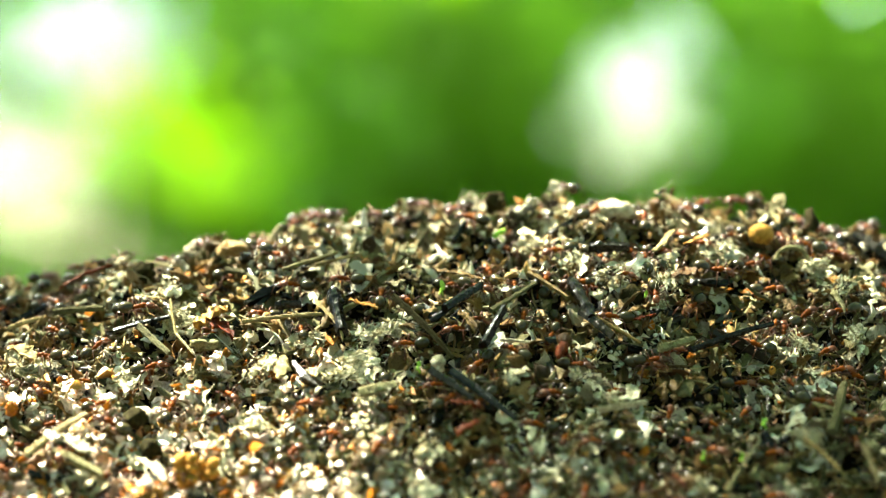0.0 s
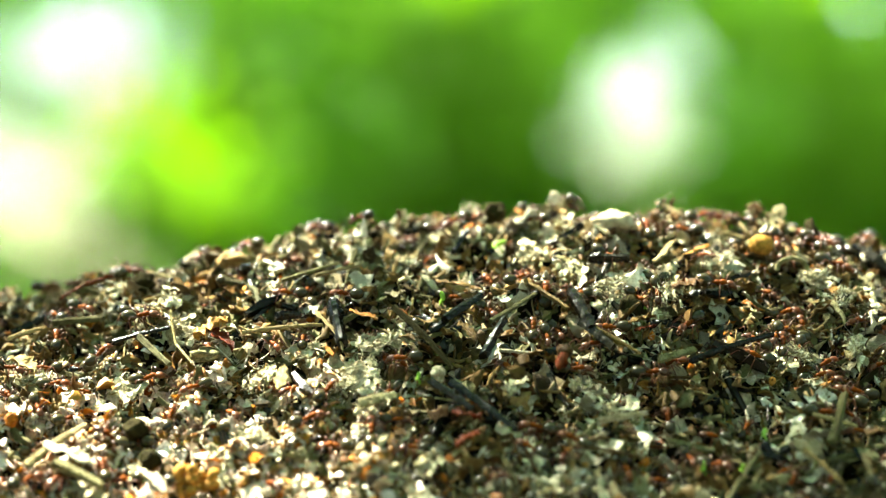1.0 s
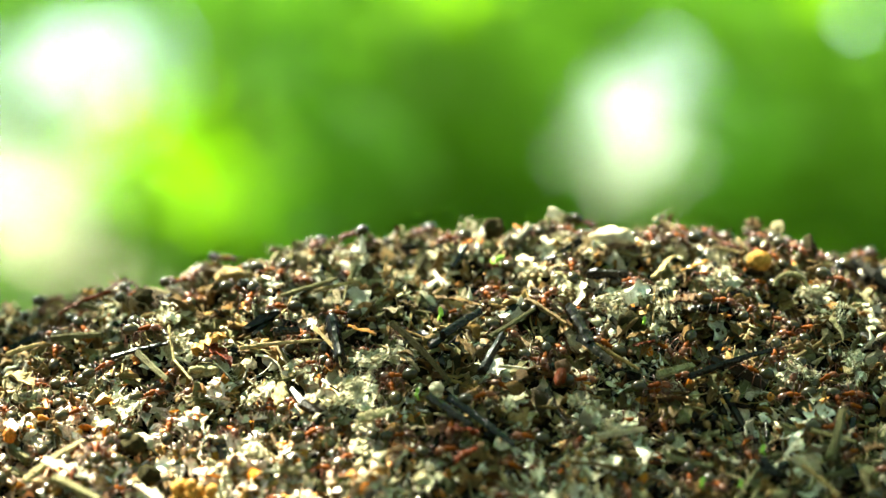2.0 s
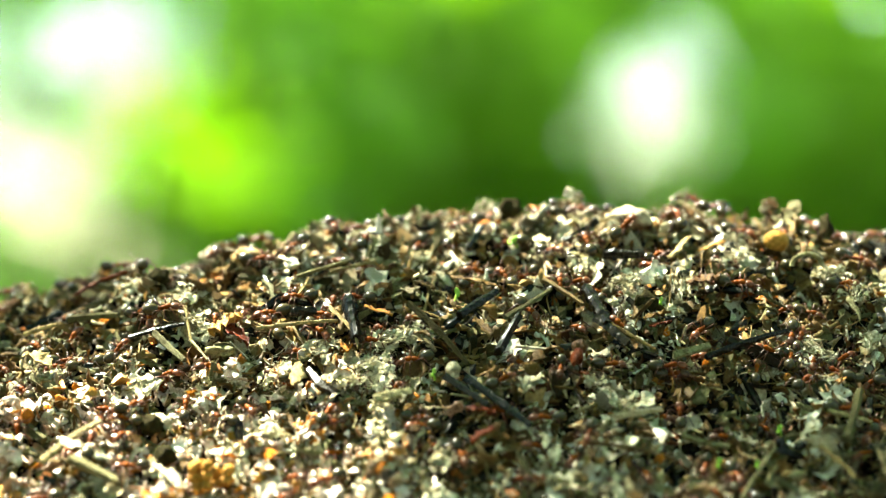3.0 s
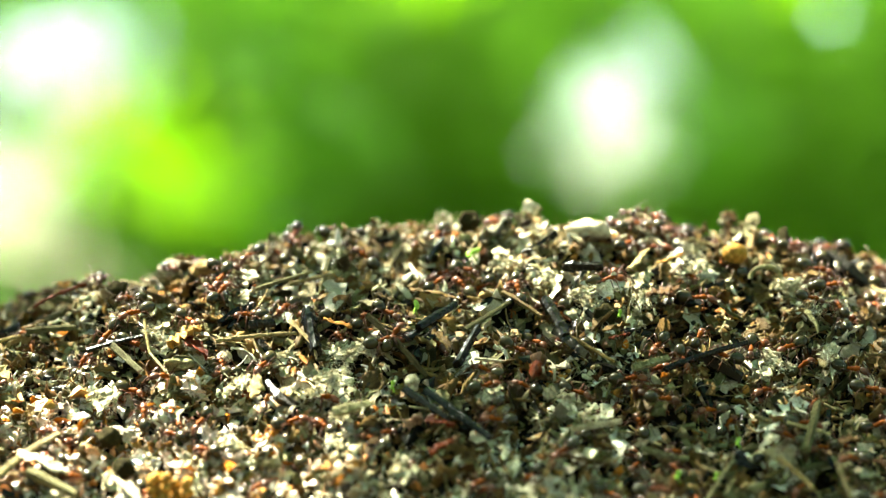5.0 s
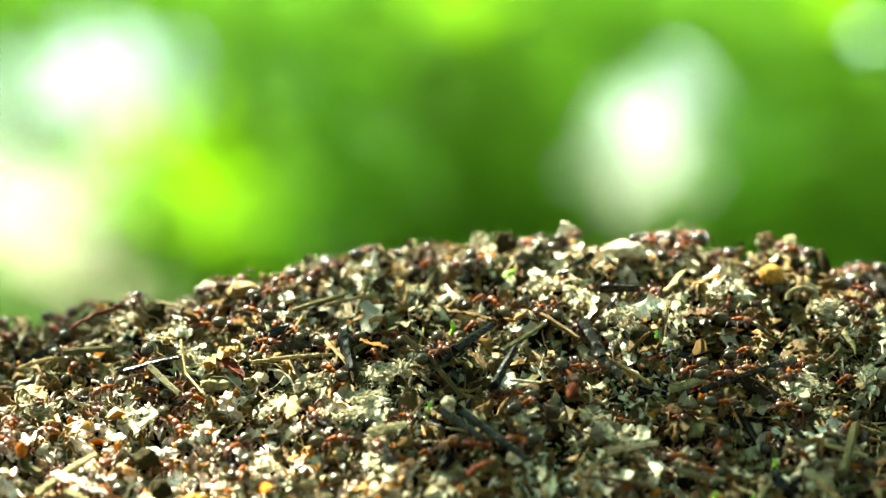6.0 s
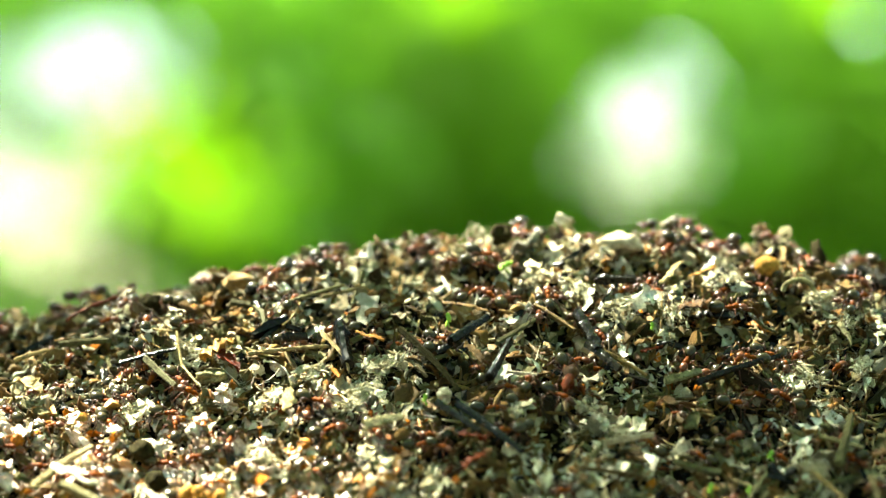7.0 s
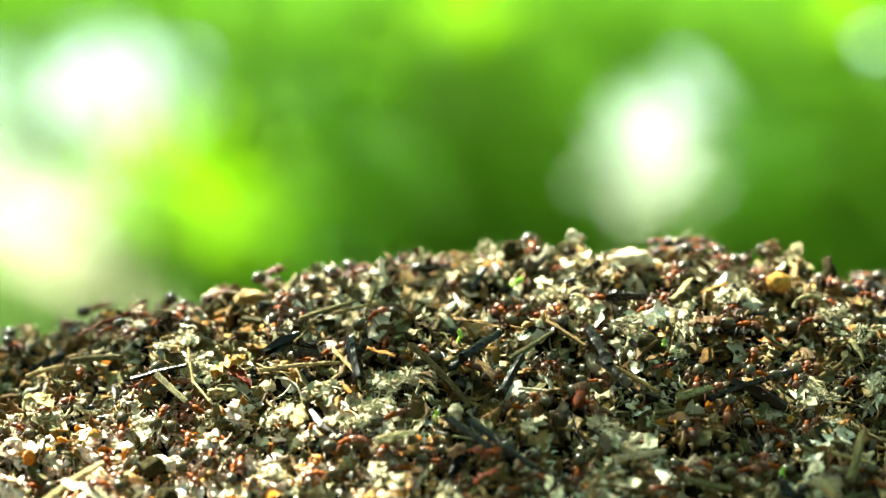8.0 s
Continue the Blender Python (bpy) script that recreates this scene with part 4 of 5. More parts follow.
twig("grass_stalk", "tan dry stalk lying slantwise", "straw", (0.0274, -0.0444), (0.0369, -0.0501), 0.8)
twig("charred_twig", "short dark grey twig beside the seedling", "dark", (0.0002, -0.0449), (0.0074, -0.0369), 1.7)
twig("bark_piece", "glossy black curled bark piece", "dark", (0.0246, -0.0357), (0.0280, -0.0456), 2.6)
twig("bark_piece", "long black bark piece", "dark", (0.0260, -0.0435), (0.0318, -0.0493), 1.9)
twig("charred_twig", "thick dark twig among scraps", "dark", (0.0074, -0.0539), (0.0115, -0.0439), 2.0)
twig("splinter", "white splinter of bare wood", "pale", (0.0106, -0.0521), (0.0162, -0.0526), 0.6)
twig("charred_twig", "long thin black twig", "dark", (0.0460, -0.0532), (0.0623, -0.0445), 1.2)
twig("wood_chip", "flat grey-brown strip of wood", "olive", (0.0401, -0.0517), (0.0470, -0.0509), 1.6)
twig("twig", "thin brown twig lying level", "straw", (-0.0380, -0.0436), (-0.0228, -0.0415), 0.8)
husk("bud_husk", "narrow yellow-brown curled husk", "straw", (-0.0240, -0.0369), (-0.0193, -0.0490), 1.1)
twig("bark_piece", "upright lump of wet black bark", "dark", (-0.0209, -0.0361), (-0.0190, -0.0470), 2.8)
husk("seed_husk", "glossy orange seed with a dark cap", "amber", (-0.0177, -0.0394), (-0.0124, -0.0424), 1.9)
twig("charred_twig", "bent thin black twig", "dark", (-0.0626, -0.0409), (-0.0521, -0.0396), 0.9)
twig("splinter", "silvery grey split stick", "olive", (-0.0577, -0.0406), (-0.0512, -0.0488), 1.4)
twig("grass_stalk", "thin bent straw on the nest", "straw", (-0.0523, -0.0357), (-0.0504, -0.0444), 0.6)
twig("grass_stalk", "thin bent straw on the nest", "straw", (-0.0504, -0.0444), (-0.0469, -0.0498), 0.5)
twig("twig", "grey weathered stick in the litter", "olive", (-0.0756, -0.0292), (-0.0655, -0.0324), 1.4)
twig("twig", "pale stick lying at the edge of the nest", "straw", (-0.0839, -0.0323), (-0.0775, -0.0304), 1.0)
husk("leaf_strip", "rust-orange dry leaf strip", "rust", (-0.0757, -0.0202), (-0.0653, -0.0192), 2.0)
twig("charred_twig", "straight black twig near the top of the nest", "dark", (0.0283, -0.0288), (0.0361, -0.0294), 2.1)
husk("leaf_strip", "yellow-orange curled leaf strip", "amber", (0.0465, -0.0283), (0.0526, -0.0237), 1.4)
husk("leaf_strip", "yellow curled leaf strip", "straw", (0.0401, -0.0314), (0.0465, -0.0226), 1.5)
twig("splinter", "tapered pale grey splinter", "pale", (0.0280, -0.0664), (0.0371, -0.0633), 1.4)
bud("bud", "red-brown bud with a pale base", "rust", (0.0237, -0.0509), (0.0204, -0.0583), 2.8)
twig("twig", "short grey-green stick on the nest", "olive", (0.0699, -0.0695), (0.0738, -0.0578), 1.8)
twig("twig", "tan twig lying level", "straw", (0.0672, -0.0638), (0.0750, -0.0649), 0.9)
twig("plant_stalk", "bent dry stalk on the nest", "straw", (0.0648, -0.0712), (0.0701, -0.0791), 1.0)
twig("plant_stalk", "straight dry stalk on the nest", "straw", (0.0750, -0.0728), (0.0767, -0.0804), 1.0)
twig("plant_stalk", "curved olive stalk on the nest", "olive", (0.0498, -0.0817), (0.0567, -0.0719), 0.9)
twig("wood_chip", "dark grey log-like chip", "olive", (-0.0696, -0.0713), (-0.0605, -0.0751), 2.0)
twig("grass_stalk", "bent tan straw on the nest", "straw", (-0.0748, -0.0706), (-0.0703, -0.0660), 1.6)
twig("grass_stalk", "bent tan straw on the nest", "straw", (-0.0703, -0.0660), (-0.0653, -0.0610), 1.5)
husk("leaf_scrap", "white papery leaf scrap in the sun", "pale", (-0.0718, -0.0656), (-0.0627, -0.0709), 3.5)
husk("leaf_scrap", "white papery leaf scrap in the sun", "pale", (-0.0549, -0.0698), (-0.0494, -0.0778), 2.3)
twig("twig", "thin pale twig on the nest", "straw", (-0.0247, -0.0296), (-0.0159, -0.0274), 0.8)
twig("twig", "thin grey twig near the top", "olive", (-0.0312, -0.0302), (-0.0204, -0.0269), 0.8)
twig("husk_piece", "pale grey-brown husk on the nest", "olive", (-0.0153, -0.0619), (-0.0086, -0.0609), 1.9)
husk("bud_scale", "large brown bud scale", "brown", (-0.0083, -0.0350), (-0.0045, -0.0367), 2.0)
husk("bark_flake", "tan rough bark flake", "brown", (-0.0013, -0.0324), (0.0085, -0.0352), 2.0)
husk("bark_flake", "brown torn bark flake", "brown", (0.0036, -0.0458), (0.0057, -0.0515), 2.3)
husk("leaf_scrap", "rusty leaf scrap on the nest", "rust", (0.0017, -0.0649), (0.0068, -0.0677), 2.7)
husk("leaf_scrap", "rusty leaf scrap on the nest", "rust", (0.0022, -0.0721), (0.0067, -0.0702), 2.6)
husk("leaf_scrap", "russet leaf scrap on the nest", "brown", (0.0761, -0.0666), (0.0799, -0.0665), 3.0)
husk("bud_husk", "yellow translucent husk on the nest", "straw", (0.0753, -0.0350), (0.0758, -0.0418), 1.4)
husk("leaf_scrap", "yellow leaf scrap on the nest", "straw", (-0.0816, -0.0394), (-0.0772, -0.0455), 3.7)
husk("leaf_scrap", "amber papery scrap on the nest", "straw", (-0.0304, -0.0577), (-0.0290, -0.0524), 3.0)
husk("bark_flake", "grey-brown bark flake on the nest", "brown", (0.0436, -0.0368), (0.0508, -0.0329), 3.7)
husk("bark_flake", "tan flat leaf piece", "brown", (0.0349, -0.0445), (0.0404, -0.0429), 2.0)
husk("bark_flake", "red-brown bark strip on the nest", "rust", (0.0359, -0.0458), (0.0403, -0.0447), 1.7)
lump("resin_lump", "rounded pale grey lump", "olive", (-0.0446, -0.0481), 6.6, 2.6)
berry("dried_berry", "ochre rounded dried berry near the top", "amber", (0.0628, -0.0225), 4.9, 4.5)
lump("wood_lump", "cream rounded lump on the crest", "pale", (0.0342, -0.0174), 8.8, 4.5)
lump("bud_lump", "brown upright bud on the crest", "brown", (0.0427, -0.0124), 2.3, 4.1)
lump("bark_lump", "dark brown clod on the crest", "moss", (0.0741, -0.0124), 3.2, 7.5)
lump("bark_lump", "black hollow clod on the nest", "moss", (-0.0565, -0.0614), 5.0, 3.6)
lump("bark_lump", "black hollow clod on the nest", "moss", (-0.0529, -0.0672), 4.1, 3.7)
lump("bark_lump", "dark clod of bark", "moss", (0.0105, -0.0109), 4.6, 3.9)
lump("bark_lump", "dark clod at the edge of the nest", "moss", (-0.0591, -0.0223), 4.5, 3.8)
lump("bark_lump", "pinkish brown clod near the crest", "brown", (-0.0414, -0.0198), 6.8, 3.1)
lump("bud_lump", "small orange rounded bud", "amber", (0.0548, -0.0874), 3.9, 3.4)
lump("pith_ball", "white rounded ball of pith", "pale", (-0.0008, -0.0571), 3.3, 2.9)
lump("pith_ball", "small pale yellow ball", "pale", (0.0242, -0.0585), 2.1, 2.1)
lump("bark_lump", "black clod of bark", "moss", (0.0357, -0.0412), 4.7, 5.0)
lump("bud_lump", "round ochre bud on the nest", "amber", (-0.0795, -0.0601), 2.5, 3.0)
fluff("plant_fluff_tuft", "tuft of cream plant fluff", "pale", (-0.0138, -0.0463), 8.5, 4.9)
fluff("plant_fluff_tuft", "tuft of cream plant fluff", "pale", (-0.0153, -0.0509), 8.5, 4.7)
fluff("plant_fluff_tuft", "tuft of cream plant fluff", "pale", (-0.0084, -0.0457), 5.3, 3.2)
fluff("plant_fluff_tuft", "tuft of cream plant fluff", "pale", (0.0328, -0.0350), 9.9, 6.6)
fluff("plant_fluff_tuft", "tuft of cream plant fluff", "pale", (0.0449, -0.0343), 4.8, 6.1)
fluff("plant_fluff_tuft", "tuft of cream plant fluff", "pale", (0.0411, -0.0408), 4.3, 4.3)
fluff("plant_fluff_tuft", "tuft of cream plant fluff", "pale", (0.0656, -0.0474), 8.5, 5.4)
fluff("plant_fluff_tuft", "tuft of cream plant fluff", "pale", (0.0545, -0.0256), 10.0, 5.1)
fluff("plant_fluff_tuft", "tuft of cream plant fluff", "pale", (0.0058, -0.0103), 5.9, 6.4)
fluff("plant_fluff_tuft", "tuft of cream plant fluff", "pale", (-0.0010, -0.0144), 4.9, 4.1)
fluff("plant_fluff_tuft", "tuft of cream plant fluff", "pale", (-0.0261, -0.0463), 7.4, 4.2)
fluff("plant_fluff_tuft", "tuft of cream plant fluff", "pale", (-0.0172, -0.0541), 9.5, 4.2)
fluff("plant_fluff_tuft", "tuft of cream plant fluff", "pale", (-0.0603, -0.0501), 9.6, 5.3)
fluff("plant_fluff_tuft", "tuft of cream plant fluff", "pale", (-0.0478, -0.0534), 6.3, 4.2)
fluff("plant_fluff_tuft", "tuft of cream plant fluff", "pale", (-0.0401, -0.0708), 6.2, 7.1)
fluff("plant_fluff_tuft", "tuft of cream plant fluff", "pale", (-0.0562, -0.0688), 4.1, 2.7)
fluff("plant_fluff_tuft", "tuft of cream plant fluff", "pale", (-0.0105, -0.0741), 7.1, 6.0)
fluff("plant_fluff_tuft", "tuft of cream plant fluff", "pale", (-0.0024, -0.0730), 6.1, 6.1)
fluff("plant_fluff_tuft", "tuft of cream plant fluff", "pale", (-0.0044, -0.0808), 8.0, 5.0)
fluff("plant_fluff_tuft", "tuft of cream plant fluff", "pale", (-0.0147, -0.0682), 6.1, 4.5)
fluff("plant_fluff_tuft", "tuft of cream plant fluff", "pale", (-0.0139, -0.0613), 6.2, 3.1)
fluff("plant_fluff_tuft", "tuft of cream plant fluff", "pale", (0.0313, -0.0605), 7.3, 5.2)
fluff("plant_fluff_tuft", "tuft of cream plant fluff", "pale", (0.0610, -0.0806), 7.9, 4.4)
fluff("plant_fluff_tuft", "tuft of cream plant fluff", "pale", (0.0451, -0.0794), 6.1, 2.2)
fluff("plant_fluff_tuft", "tuft of cream plant fluff", "pale", (-0.0342, -0.0527), 6.3, 5.3)
fluff("plant_fluff_tuft", "tuft of cream plant fluff", "pale", (0.0249, -0.0300), 6.6, 4.0)
fluff("plant_fluff_tuft", "tuft of cream plant fluff", "pale", (0.0174, -0.0233), 7.8, 4.5)
fluff("plant_fluff_tuft", "tuft of cream plant fluff", "pale", (0.0733, -0.0304), 6.6, 4.4)
fluff("plant_fluff_tuft", "tuft of cream plant fluff", "pale", (0.0783, -0.0482), 4.2, 6.4)
fluff("plant_fluff_tuft", "tuft of cream plant fluff", "pale", (0.0818, -0.0325), 6.6, 5.5)
fluff("plant_fluff_tuft", "tuft of cream plant fluff", "pale", (-0.0531, -0.0316), 6.6, 4.4)
fluff("plant_fluff_tuft", "tuft of cream plant fluff", "pale", (-0.0651, -0.0230), 4.4, 5.6)
fluff("plant_fluff_tuft", "tuft of cream plant fluff", "pale", (-0.0072, -0.0240), 5.5, 3.3)
fluff("plant_fluff_tuft", "tuft of cream plant fluff", "pale", (-0.0161, -0.0213), 5.5, 4.5)
fluff("plant_fluff_tuft", "tuft of cream plant fluff", "pale", (-0.0234, -0.0559), 6.3, 4.2)
fluff("plant_fluff_tuft", "tuft of cream plant fluff", "pale", (0.0120, -0.0613), 5.2, 3.2)
fluff("plant_fluff_tuft", "tuft of cream plant fluff", "pale", (0.0168, -0.0723), 4.1, 7.1)
fluff("plant_fluff_tuft", "tuft of cream plant fluff", "pale", (0.0276, -0.0806), 6.0, 6.0)
fluff("plant_fluff_tuft", "tuft of cream plant fluff", "pale", (-0.0775, -0.0453), 6.4, 4.3)
fluff("plant_fluff_tuft", "tuft of cream plant fluff", "pale", (-0.0641, -0.0744), 7.0, 4.0)
fluff("plant_fluff_tuft", "tuft of cream plant fluff", "pale", (-0.0344, -0.0654), 6.2, 3.1)
fluff("plant_fluff_tuft", "tuft of cream plant fluff", "pale", (-0.0491, -0.0402), 5.4, 5.4)
plume("plant_fluff_streak", "streak of white felted plant fluff", "pale", (-0.0145, -0.0480), (-0.0073, -0.0449), 2.8)
plume("plant_fluff_streak", "streak of white felted plant fluff", "pale", (-0.0205, -0.0534), (-0.0123, -0.0500), 3.2)
plume("plant_fluff_streak", "streak of white felted plant fluff", "pale", (0.0643, -0.0454), (0.0703, -0.0509), 4.2)
plume("plant_fluff_streak", "streak of white felted plant fluff", "pale", (0.0425, -0.0332), (0.0436, -0.0413), 3.7)
plume("plant_fluff_streak", "streak of white felted plant fluff", "pale", (0.0768, -0.0414), (0.0778, -0.0502), 3.2)
plume("plant_fluff_streak", "streak of white felted plant fluff", "pale", (0.0766, -0.0291), (0.0770, -0.0379), 2.8)
plume("plant_fluff_streak", "streak of white felted plant fluff", "pale", (-0.0531, -0.0363), (-0.0469, -0.0422), 2.8)
plume("plant_fluff_streak", "streak of white felted plant fluff", "pale", (0.0293, -0.0349), (0.0365, -0.0344), 4.3)
plume("plant_fluff_streak", "streak of white felted plant fluff", "pale", (0.0682, -0.0312), (0.0758, -0.0275), 2.9)
plume("plant_fluff_streak", "streak of white felted plant fluff", "pale", (-0.0235, -0.0562), (-0.0151, -0.0545), 3.2)
plume("plant_fluff_streak", "streak of white felted plant fluff", "pale", (0.0504, -0.0281), (0.0585, -0.0242), 4.4)
plume("plant_fluff_streak", "streak of white felted plant fluff", "pale", (0.0237, -0.0562), (0.0287, -0.0608), 3.1)
plume("plant_fluff_streak", "streak of white felted plant fluff", "pale", (0.0334, -0.0601), (0.0286, -0.0622), 3.5)
plume("plant_fluff_streak", "streak of white felted plant fluff", "pale", (-0.0150, -0.0608), (-0.0087, -0.0603), 2.7)
upright_tuft("upright_fluff_tuft", "cream tuft of felted fluff standing on the crest", (0.0052, -0.004), 4.6, 6.0, 18)
upright_tuft("upright_fluff_tuft", "small cream tuft standing near the crest", (0.0545, -0.0200), 4.0, 4.5, -10)
bead_cluster("bud_cluster", "cluster of golden bead-like buds in the sun", (-0.0438, -0.0757), 2.4)
ring("bent_stalk", "thin grey stalk bent into a loop", "olive", (0.0682, -0.0286), 6.2, 1.0)
husk("curled_leaf", "curled brown leaf with bright edges", "amber", (-0.0471, -0.0441), (-0.0410, -0.0402), 4.7)
twig("bark_piece", "small glossy black bark chip", "dark", (-0.0320, -0.0389), (-0.0271, -0.0380), 1.8)
husk("curled_leaf", "curled russet leaf on the nest", "rust", (-0.0440, -0.0421), (-0.0396, -0.0472), 2.8)
sprout("seedling", "bright green seedling leaf in the litter", "green", (-0.0003, -0.0378), 1.4, 2.8)
sprout("seedling", "tiny bright green leaf", "green", (0.0386, -0.0413), 1.1, 1.5)
sprout("seedling", "tiny round green sprout on a stem", "green", (0.0581, -0.0686), 1.5, 1.5)
sprout("seedling", "tiny green leaves on the nest", "green", (0.0466, -0.0743), 1.6, 1.8)
sprout("seedling", "tiny yellow-green leaf on the nest", "green", (0.0534, -0.0751), 1.2, 1.4)
sprout("seedling", "small yellow-green leaf near the top", "green", (0.0108, -0.0211), 3.8, 1.6)
sprout("seedling", "tiny green blade on the nest", "green", (-0.0046, -0.0578), 1.2, 1.6)


def strewn(name, label, tmpl, key, n, size, tilt, seed, category):
    """Single loose pieces over the part of the nest that is seen."""
    r = np.random.default_rng(seed)
    meshes = [make_mesh(name, *tmpl(r), KINDS[key][1], tmpl in (t_film, t_scale, t_needle)) for _ in range(14)]
    xs, ys = r.uniform(-0.105, 0.115, n), r.uniform(-0.1, -0.007, n)
    slope = slope_frames(xs, ys)
    rot = slope @ turns(r, n, tilt)
    for i in range(n):
        x, y = float(xs[i]), float(ys[i])
        s = 0.001 * (size[0] + (size[1] - size[0]) * r.beta(1.2, 2.0))
        ob = new(name, meshes[i % 14])
        spot = Vector((x, y, float(crust_z(x, y)))) + Vector(slope[i][:, 2]) * r.uniform(0.001, 0.0032)
        ob.matrix_basis = Matrix.LocRotScale(spot, Matrix(rot[i].tolist()), (s, s, s))
        tagged(ob, label, category, name.replace("_", " ") + "s on the nest")


strewn("bud_scale", "small brown cupped bud scale lying on the nest", t_scale, "brown", 300, (3, 7), 0.5, 61, "bud scale")
strewn("wood_splinter", "short grey-brown splinter of wood", t_splinter, "olive", 240, (4, 11), 0.25, 62, "splinter")
strewn("bark_chip", "dark chip of bark lying on the nest", t_chunk, "dark", 200, (3, 7), 0.5, 63, "bark chip")
strewn("leaf_flake", "crumpled cream flake of dry plant tissue", t_film, "pale", 260, (3, 7), 0.6, 64, "leaf flake")
strewn("conifer_needle", "dry broken conifer needle", t_needle, "straw", 200, (7, 16), 0.2, 65, "needle")
strewn("amber_husk", "orange-brown husk lying on the nest", t_scale, "amber", 120, (2.5, 5), 0.5, 66, "husk")
strewn("dark_twig", "short black twig lying on the nest", t_splinter, "dark", 150, (5, 13), 0.2, 67, "twig")


# ---- ants ----
def scaled(bm, k=0.001):
    bmesh.ops.scale(bm, vec=(k, k, k), verts=bm.verts)
    bmesh.ops.recalc_face_normals(bm, faces=bm.faces)
    return bm


HIPS = {1: (0.75, 0.35, 1.25), 2: (0.25, 0.38, 1.2), 3: (-0.3, 0.35, 1.2)}


def build_ant():
    """A wood ant, head along +x, feet at z = 0; drawn in millimetres."""
    ob = tagged(new("ant"), "red and black wood ant crawling over the nest", "ant", "ants on the nest")
    bm = bmesh.new()
    ellipsoid(bm, (0.75, 0, 1.55), (0.72, 0.48, 0.5), 8, 6, turn=0.1)
    ellipsoid(bm, (-0.1, 0, 1.45), (0.62, 0.36, 0.4), 8, 6, turn=-0.15)
    ellipsoid(bm, (-0.72, 0, 1.32), (0.3, 0.2, 0.36), 8, 5)
    part("thorax", scaled(bm), m_thorax, ob, "orange-red thorax and waist")
    bm = bmesh.new()
    ellipsoid(bm, (0, 0, 0), (1.32, 1.03, 1.0), 12, 10, rib=0.018)
    gaster = part("gaster", scaled(bm), m_gaster, ob, "glossy grey-black rounded abdomen")
    gaster.matrix_basis = pose(-0.00215, 0, 0.0015, 0, 8, 0)
    bm = bmesh.new()
    ellipsoid(bm, (0.55, 0, 0), (0.85, 0.68, 0.5), 10, 7)
    for s in (-1, 1):
        stalk(bm, [(1.2, 0.3 * s, -0.1), (1.6, 0.32 * s, -0.2), (1.85, 0.06 * s, -0.25)], [0.16, 0.13, 0.03])
    head = part("head", scaled(bm), m_head, ob, "dark brown head")
    head.matrix_basis = pose(0.00142, 0, 0.00155, 0, 22, 0)
    for s in (-1, 1):
        bm = bmesh.new()
        stalk(bm, [(1.05, 0.25 * s, 0.25), (1.5, 0.85 * s, 0.95), (1.75, 1.15 * s, 1.1), (2.9, 1.5 * s, 0.2)], [0.07, 0.075, 0.07, 0.085], 4)
        part("antenna", scaled(bm), m_limb, head)
    for i, (fx, fy) in {1: (2.4, 2.1), 2: (0.4, 2.9), 3: (-2.5, 2.6)}.items():
        hx, hy, hz = HIPS[i]
        for s in (-1, 1):
            bm = bmesh.new()
            kx, ky = fx * 0.55, fy * 0.55
            stalk(bm, [(0, 0, 0), (kx * 0.6 - hx * 0.3, s * (ky - hy) * 0.55, 0.55), (kx - hx, s * (ky - hy), 0.95), (fx * 0.85 - hx, s * (fy * 0.86 - hy), -0.5), (fx - hx, s * (fy - hy), -hz)],
                  [0.13, 0.15, 0.1, 0.08, 0.04], 4)
            leg = part("leg", scaled(bm), m_limb, ob)
            leg.matrix_basis = pose(hx * 0.001, s * hy * 0.001, hz * 0.001)
    return ob


def seat(x, y, heading, lift=0.0, pitch=0.0):
    """The pose of an ant that stands on the nest at (x, y), its head towards the heading in degrees."""
    up = mound_normal(x, y)
    f = Vector((math.cos(radians(heading)), math.sin(radians(heading)), 0))
    f = (f - up * f.dot(up)).normalized()
    m = Matrix((f, up.cross(f), up)).transposed().to_4x4()
    m.translation = Vector((x, y, min(float(crust_z(x, y)), float(mound_z(x, y)) + (0.0012 if y > -0.014 else 0.004)))) + up * (0.0018 + lift)
    return m @ pose(0, 0, 0, 0, -pitch, 0)


def crawl(r, x, y, h, t0=0.0, size=1.0):
    """Rows of an ant's wandering over the nest from t0 on: it hurries, stops and turns."""
    busy = r.random()
    pitch, lift = r.uniform(-10, 14), r.uniform(0.0002, 0.0018)
    rows, t = [], t0
    while True:
        rows.append((t, seat(x, y, h, lift, pitch)))
        if t >= 8.0:
            return rows
        pace = 0.0085 if busy > 0.66 else 0.0030 if busy > 0.3 else 0.0006
        step = r.uniform(0.2 * pace, pace) if r.random() < 0.75 else 0.0
        h += max(-60, min(60, r.gauss(0, 10 + 2600 * pace)))
        x += step * math.cos(radians(h))
        y += step * math.sin(radians(h))
        if not (-0.104 < x < 0.112 and -0.1 < y < 0.008):
            h += 75
        pitch = max(-18, min(24, pitch + r.gauss(0, 3)))
        t = min(8.0, round(t + 0.4, 3))


TRAILS = []


def trail(heading, size, places):
    """An ant whose way is known: seconds, x, y; before and after it stays about."""
    TRAILS.append((heading, size, places))


